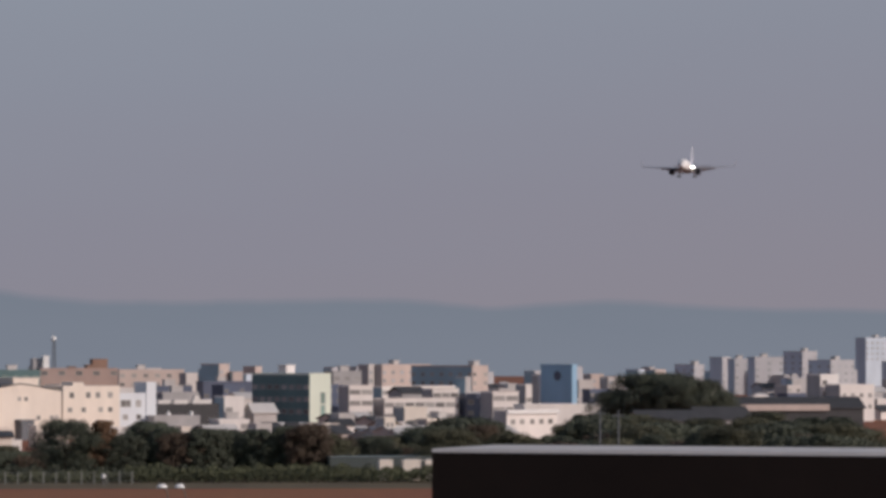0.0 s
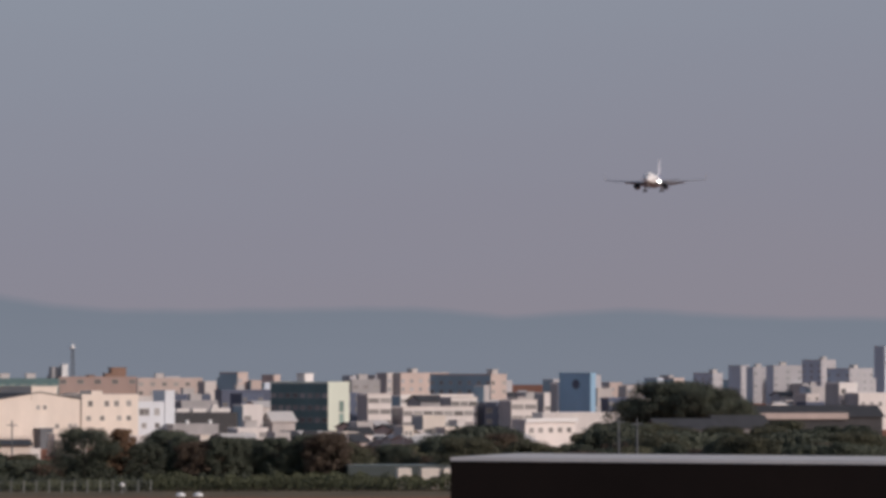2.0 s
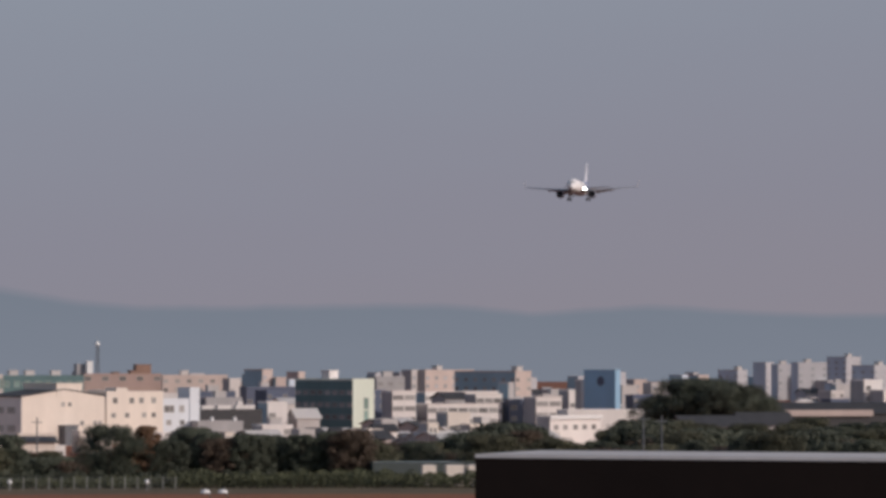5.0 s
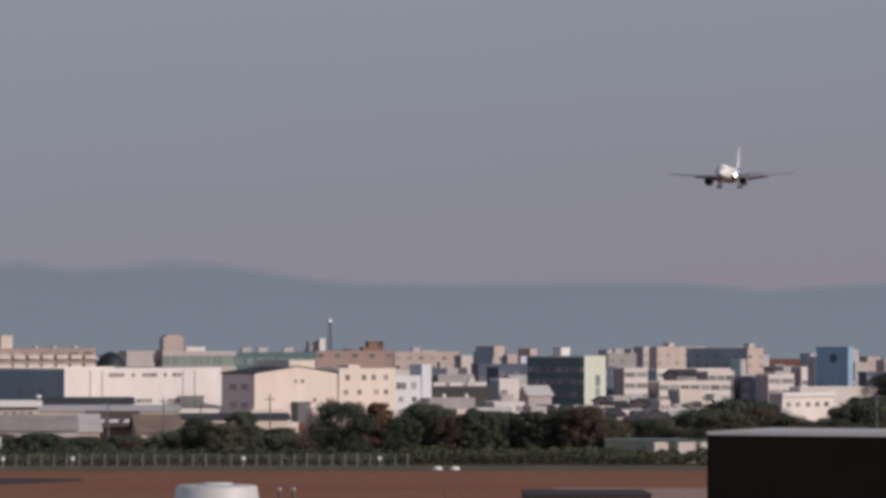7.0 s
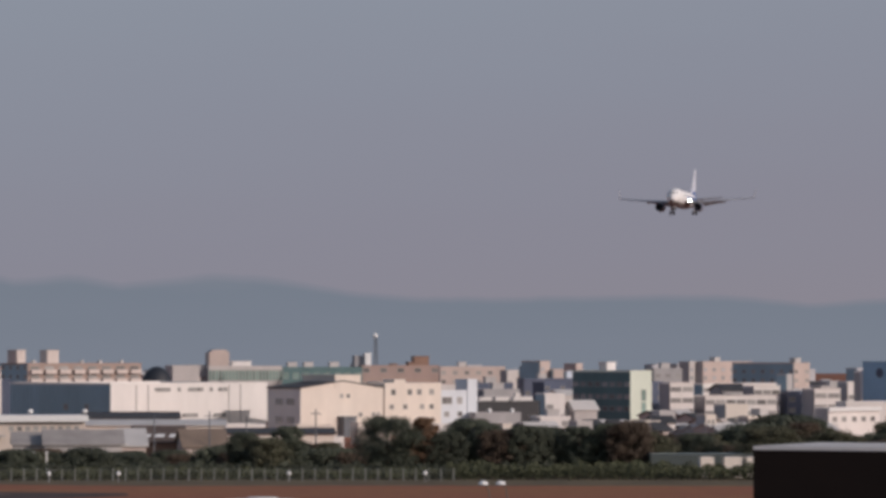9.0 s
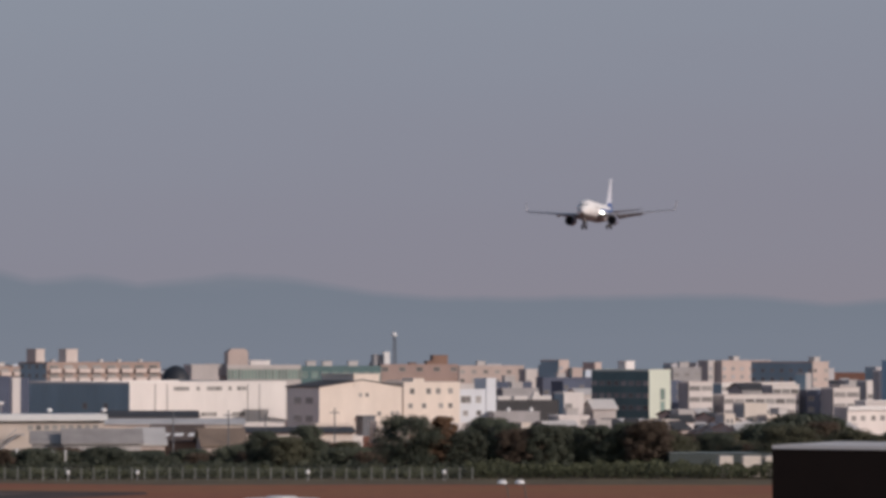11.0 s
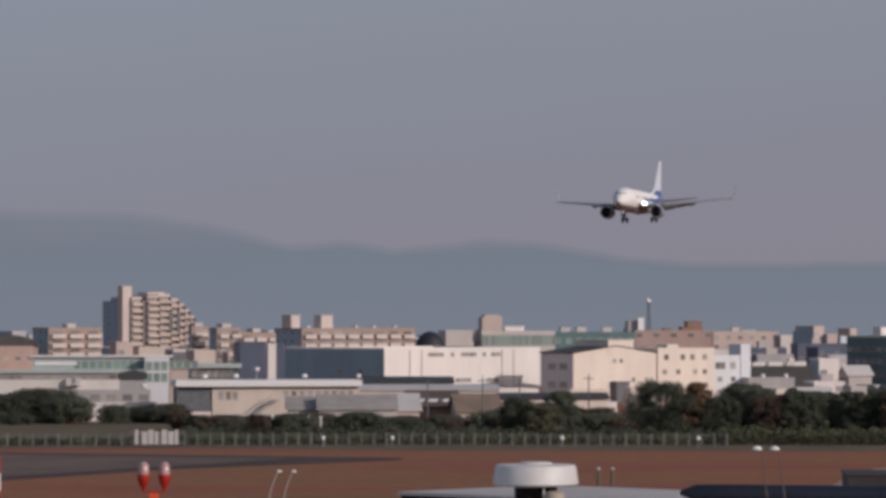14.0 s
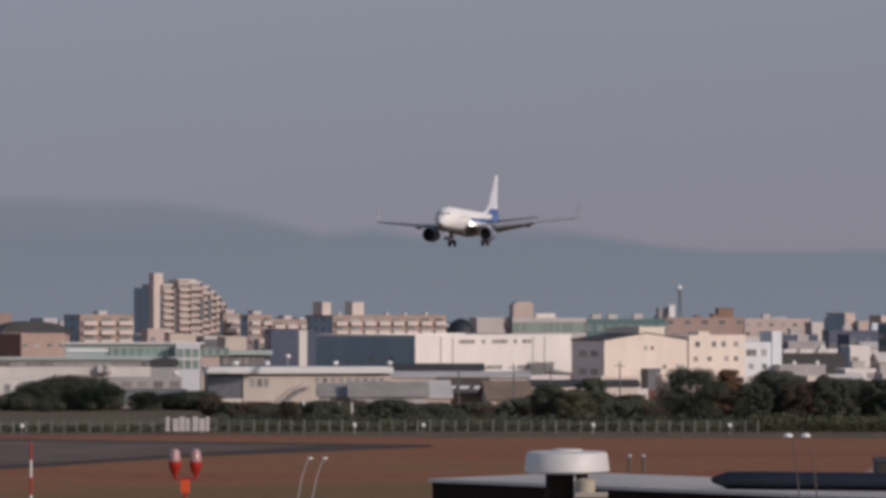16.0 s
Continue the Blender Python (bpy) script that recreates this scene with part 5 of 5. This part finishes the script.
# ---- the airliner ----
LIVERY = mat("white_aircraft_paint", (0.86, 0.85, 0.85), 0.62, 0.03, 3)
AIR_BLUE = mat("blue_livery_paint", (0.075, 0.15, 0.38), 0.35, 0.06, 3)
WING_SKIN = mat("pale_grey_wing_skin", (0.31, 0.33, 0.385), 0.45, 0.08, 2)
AIR_GREY = mat("grey_wing_skin", (0.26, 0.265, 0.28), 0.5, 0.1, 2)
FIN_PAINT = mat("bluish_white_fin_paint", (0.74, 0.76, 0.84), 0.35, 0.06, 2)
AIR_BELLY = mat("grey_belly_paint", (0.36, 0.36, 0.38), 0.45, 0.08, 3)
SLAT = mat("pale_slat_paint", (0.42, 0.45, 0.52), 0.45, 0.06, 2)
TYRE = mat("black_rubber", (0.02, 0.02, 0.02), 0.8, 0.1, 0.5)
WINGLET = mat("pale_winglet_paint", (0.32, 0.33, 0.38), 0.4, 0.05, 2)
FAN = mat("dark_fan", (0.015, 0.017, 0.02), 0.5, 0.2, 0.5)
LIP = mat("polished_lip", (0.24, 0.25, 0.30), 0.4, 0.05, 1, metal=0.4)
NACELLE = mat("blue_grey_nacelle", (0.25, 0.28, 0.38), 0.4, 0.1, 1)
LAMP = mat("landing_lamp_glow", (0.9, 0.9, 0.9), 0.3, 0.0, 1, glow=46)


def airliner():
    """Nose along -y, right wing along -x seen from ahead; origin at the wing root level."""
    ob = thing("airliner", "white twin-jet airliner with blue stripe, gear down on approach", "aircraft", pose(0, 0, 0))
    ends = [(-14.2, 0.05, -0.75), (-14.0, 0.45, -0.72), (-13.4, 1.0, -0.55), (-12.4, 1.5, -0.25), (-11.2, 1.84, -0.05), (-9.6, 1.98, 0.0), (4.0, 1.98, 0.0), (7.0, 1.92, 0.06),
            (10.4, 1.58, 0.34), (13.6, 1.12, 0.75), (16.6, 0.64, 1.10), (18.7, 0.30, 1.3), (19.3, 0.10, 1.34)]
    ys = sorted({e[0] for e in ends} | {-8.0 + 1.0 * k for k in range(26)})
    stations = [(y, float(np.interp(y, [e[0] for e in ends], [e[1] for e in ends])), float(np.interp(y, [e[0] for e in ends], [e[2] for e in ends]))) for y in ys]
    n = 48
    v, f, slots = [], [], []
    for y, r, dz in stations:
        for i in range(n):
            a = 2 * math.pi * i / n
            v.append((r * math.cos(a), y, dz + r * 1.04 * math.sin(a)))
    for k in range(len(stations) - 1):
        for i in range(n):
            zz, yy = math.sin(2 * math.pi * (i + 0.5) / n), (stations[k][0] + stations[k + 1][0]) / 2
            u = yy + 6.0
            slot = 0
            if zz < -0.66:
                slot = 2
            elif u > 0 and 0.10 - 0.015 * u < zz < min(1.1, 0.14 + 0.022 * u + (0.09 * (yy - 9) if yy > 9 else 0)):
                slot = 1
            f.append((k * n + i, k * n + (i + 1) % n, (k + 1) * n + (i + 1) % n, (k + 1) * n + i))
            slots.append(slot)
    me = bpy.data.meshes.new("fuselage")
    me.from_pydata(v, [], f)
    for m in (LIVERY, AIR_BLUE, AIR_BELLY):
        me.materials.append(m)
    me.polygons.foreach_set("material_index", slots)
    me.polygons.foreach_set("use_smooth", [True] * len(f))
    fus = part("fuselage", me, None, ob)
    b = Shape()
    for i in range(6):
        x = -1.05 + 0.36 * i + 0.02
        b.box(x, -13.3 + abs(i - 2.5) * 0.27, 0.42, x + 0.31, -12.1 + abs(i - 2.5) * 0.25, 0.9)
    part("cockpit_window", b, FAN, fus)
    me = Shape().box(-0.02, -0.12, -0.17, 0.02, 0.12, 0.17).mesh("cabin_window", [FAN])
    for side in (-1, 1):
        for i in range(20):
            y = -8.6 + i * 0.9
            part("cabin_window", me, None, fus, m=pose(side * 1.925, y, 0.45))
    part("belly_fairing", Shape().lathe([(-5.5, 0.3), (-4, 1.5), (0, 1.75), (4, 1.5), (5.5, 0.3)], 20, axis="y", at=(0, 0, -0.72)), AIR_BELLY, fus, smooth=True)

    def wing(name, root, tip, thick_r, thick_t, parent, m, droop=0.0):
        """A tapered wing from (x, y_front, y_back, z) at the root to the tip."""
        w = Shape()
        rings = []
        for (x, y0, y1, z), t in ((root, thick_r), (tip, thick_t)):
            c = y1 - y0
            prof = [(0, 0), (0.04, 0.45), (0.25, 0.9), (0.55, 0.7), (1, 0.02), (0.55, -0.35), (0.25, -0.45), (0.04, -0.3)]
            rings.append([(x, y0 + c * p, z + t * q * 0.6 - droop * c * p) for p, q in prof])
        k = len(rings[0])
        w.add(rings[0] + rings[1], [(i, (i + 1) % k, k + (i + 1) % k, k + i) for i in range(k)] + [tuple(range(k - 1, -1, -1)), tuple(range(k, 2 * k))])
        return part(name, w, m, parent, smooth=True)

    for side in (-1, 1):
        wg = wing("wing", (side * 1.5, -5.4, 2.2, -1.15), (side * 5.6, -2.6, 2.5, -0.72), 1.0, 0.75, ob, AIR_GREY)
        outer = wing("outer_wing", (side * 5.6, -2.6, 2.5, -0.72), (side * 17.2, 4.6, 6.0, 0.55), 0.75, 0.25, wg, WING_SKIN)
        wing("flap", (side * 2.0, 2.3, 4.2, -1.35), (side * 10.2, 3.8, 5.1, 0.05), 0.65, 0.4, wg, AIR_GREY, 0.32)
        wing("slat", (side * 6.0, -3.0, -2.3, -0.95), (side * 16.4, 3.6, 4.2, 0.3), 0.2, 0.12, wg, SLAT)
        wl_ = Shape().prism([(0, 0), (1.5, 0), (2.3, 2.4), (1.75, 2.4)], -0.05, 0.05)
        wl_.v = [(side * 17.2 + side * z * 0.14 + y, 4.6 + x, 0.5 + z) for x, y, z in wl_.v]
        part("winglet", wl_, WINGLET, wg, "white upturned winglet")
        for fx in (3.6, 6.6, 9.4):
            z = -1.15 + (fx - 1.5) * 0.108
            part("flap_fairing", Shape().lathe([(-1.9, 0.04), (-1.0, 0.2), (0.2, 0.2), (1.9, 0.04)], 10, axis="y", at=(side * fx, 2.6 + (fx - 5) * 0.25, z - 0.35)), AIR_BELLY, wg, smooth=True)
        eng = part("engine", Shape().lathe([(-6.7, 0.95), (-6.55, 1.08), (-6.0, 1.18), (-4.6, 1.18), (-3.2, 0.92), (-2.6, 0.7)], 28, axis="y", at=(side * 4.83, 1.4, -2.2), caps=False), NACELLE, ob, "blue-grey engine nacelle", smooth=True)
        part("intake_lip", Shape().lathe([(-6.5, 0.96), (-6.72, 0.98), (-6.76, 1.05), (-6.6, 1.13), (-6.35, 1.17)], 28, axis="y", at=(side * 4.83, 1.4, -2.2), caps=False), LIP, eng, "polished intake lip", smooth=True)
        part("fan", Shape().lathe([(-6.3, 0.05), (-6.1, 0.25), (-5.9, 1.0), (-5.85, 1.0)], 24, axis="y", at=(side * 4.83, 1.4, -2.2)), FAN, eng, smooth=True)
        part("exhaust", Shape().lathe([(-3.4, 0.6), (-2.4, 0.42), (-1.8, 0.2)], 18, axis="y", at=(side * 4.83, 1.4, -2.2)), METAL, eng, smooth=True)
        part("pylon", Shape().prism([(-4.6, -1.0), (-2.2, -0.75), (-0.6, -0.9), (-1.4, -1.5), (-4.2, -1.05)], side * 4.83 - 0.18, side * 4.83 + 0.18), LIVERY, eng)
        eng.children[-1].data.transform(Matrix(((0, 1, 0, 0), (1, 0, 0, 0), (0, 0, 1, 0), (0, 0, 0, 1))))
        wing("tailplane", (side * 0.5, 13.3, 17.3, 0.85), (side * 7.17, 17.1, 18.7, 1.6), 0.4, 0.18, ob, WING_SKIN)
        g = part("main_gear", Shape().tube([(side * 2.86, 1.3, -1.3), (side * 2.86, 1.2, -3.4)], 0.16, 10), METAL, ob)
        for wx in (-0.43, 0.43):
            part("wheel", Shape().lathe([(-0.18, 0.4), (-0.14, 0.54), (0.14, 0.54), (0.18, 0.4)], 20, axis="x", at=(side * 2.86 + wx, 1.2, -3.4)), TYRE, g, smooth=True)
        part("gear_door", Shape().box(side * 2.86 + side * 0.3 - 0.03, 0.7, -2.7, side * 2.86 + side * 0.3 + 0.03, 1.8, -1.3), AIR_BELLY, g)
        part("gear_brace", Shape().tube([(side * 2.86, 1.25, -2.3), (side * 1.3, 1.25, -1.5)], 0.08, 8), METAL, g)
    ng = part("nose_gear", Shape().tube([(0, -10.7, -1.5), (0, -10.8, -3.1)], 0.10, 10), METAL, ob)
    for wx in (-0.22, 0.22):
        part("wheel", Shape().lathe([(-0.1, 0.25), (-0.08, 0.34), (0.08, 0.34), (0.1, 0.25)], 18, axis="x", at=(wx, -10.8, -3.15)), TYRE, ng, smooth=True)
    fin = Shape()
    fin.prism([(6.4, 1.85), (9.5, 2.15), (11.6, 2.75), (12.9, 3.8), (16.5, 8.75), (17.6, 8.75), (17.3, 4.0), (17.5, 1.6)], -0.12, 0.12)
    fin.v = [(y * (1.0 if z < 4 else 0.6), x, z) for x, y, z in fin.v]
    tail = part("fin", fin, FIN_PAINT, ob, "white tail fin with blue root")
    fb = Shape()
    fb.prism([(11.2, 1.9), (13.4, 2.9), (17.5, 3.0), (17.4, 1.5)], -0.135, 0.135)
    fb.v = [(y, x, z) for x, y, z in fb.v]
    part("fin_band", fb, AIR_BLUE, tail, "blue band at the fin root")
    lamp = part("landing_lamp", Shape().lathe([(-4.45, 0.31), (-4.40, 0.33)], 16, axis="y", at=(2.85, 0, -0.68)), LAMP, ob, "glowing landing lamp")
    # added deep tube: cuts the lamp off as the view angle widens
    part("lamp_housing", Shape().lathe([(-4.2, 0.30), (-4.3, 0.385), (-6.4, 0.385), (-6.52, 0.365)], 16, axis="y", at=(2.85, 0, -0.68), caps=False), LIVERY, lamp, smooth=True)
    part("reflector", Shape().lathe([(-4.3, 0.36), (-6.5, 0.36), (-6.5, 0.33), (-4.3, 0.33)], 16, axis="y", at=(2.85, 0, -0.68), caps=False), AIR_BELLY, lamp, smooth=True)
    return ob


plane = airliner()
FLIGHT = [
    (0.0, 226.78, 1430.00, 88.01),
    (0.5, 218.50, 1405.62, 86.46),
    (1.0, 210.11, 1381.25, 84.94),
    (1.5, 201.78, 1356.88, 83.07),
    (2.0, 193.39, 1332.50, 81.33),
    (2.5, 184.85, 1308.12, 79.62),
    (3.0, 176.40, 1283.75, 78.04),
    (5.5, 133.20, 1161.88, 69.28),
    (6.0, 124.58, 1137.50, 67.46),
    (6.5, 116.08, 1113.12, 65.86),
    (7.0, 107.59, 1088.75, 64.00),
    (7.5, 99.20, 1064.38, 62.16),
    (8.0, 91.01, 1040.00, 60.53),
    (8.5, 82.77, 1015.62, 58.92),
    (9.0, 74.74, 991.25, 57.23),
    (11.5, 35.38, 869.38, 48.68),
    (12.0, 27.39, 845.00, 47.06),
    (12.5, 19.98, 820.62, 45.45),
    (13.0, 12.15, 796.25, 43.79),
    (13.5, 4.32, 771.88, 42.23),
    (14.0, -3.73, 747.50, 40.54),
    (14.5, -11.91, 723.12, 38.46),
    (15.0, -20.00, 698.75, 36.42),
    (15.5, -28.22, 674.38, 34.25),
    (16.0, -36.52, 650.00, 32.15),
]


def motions():
    walk(plane, [(t, pose(x, y, z, -1.6, float(np.interp(t, (0, 9, 14, 16), (0, 0, -0.6, -0.6))), -16.2 + 0.13 * t)) for t, x, y, z in FLIGHT])


motions()
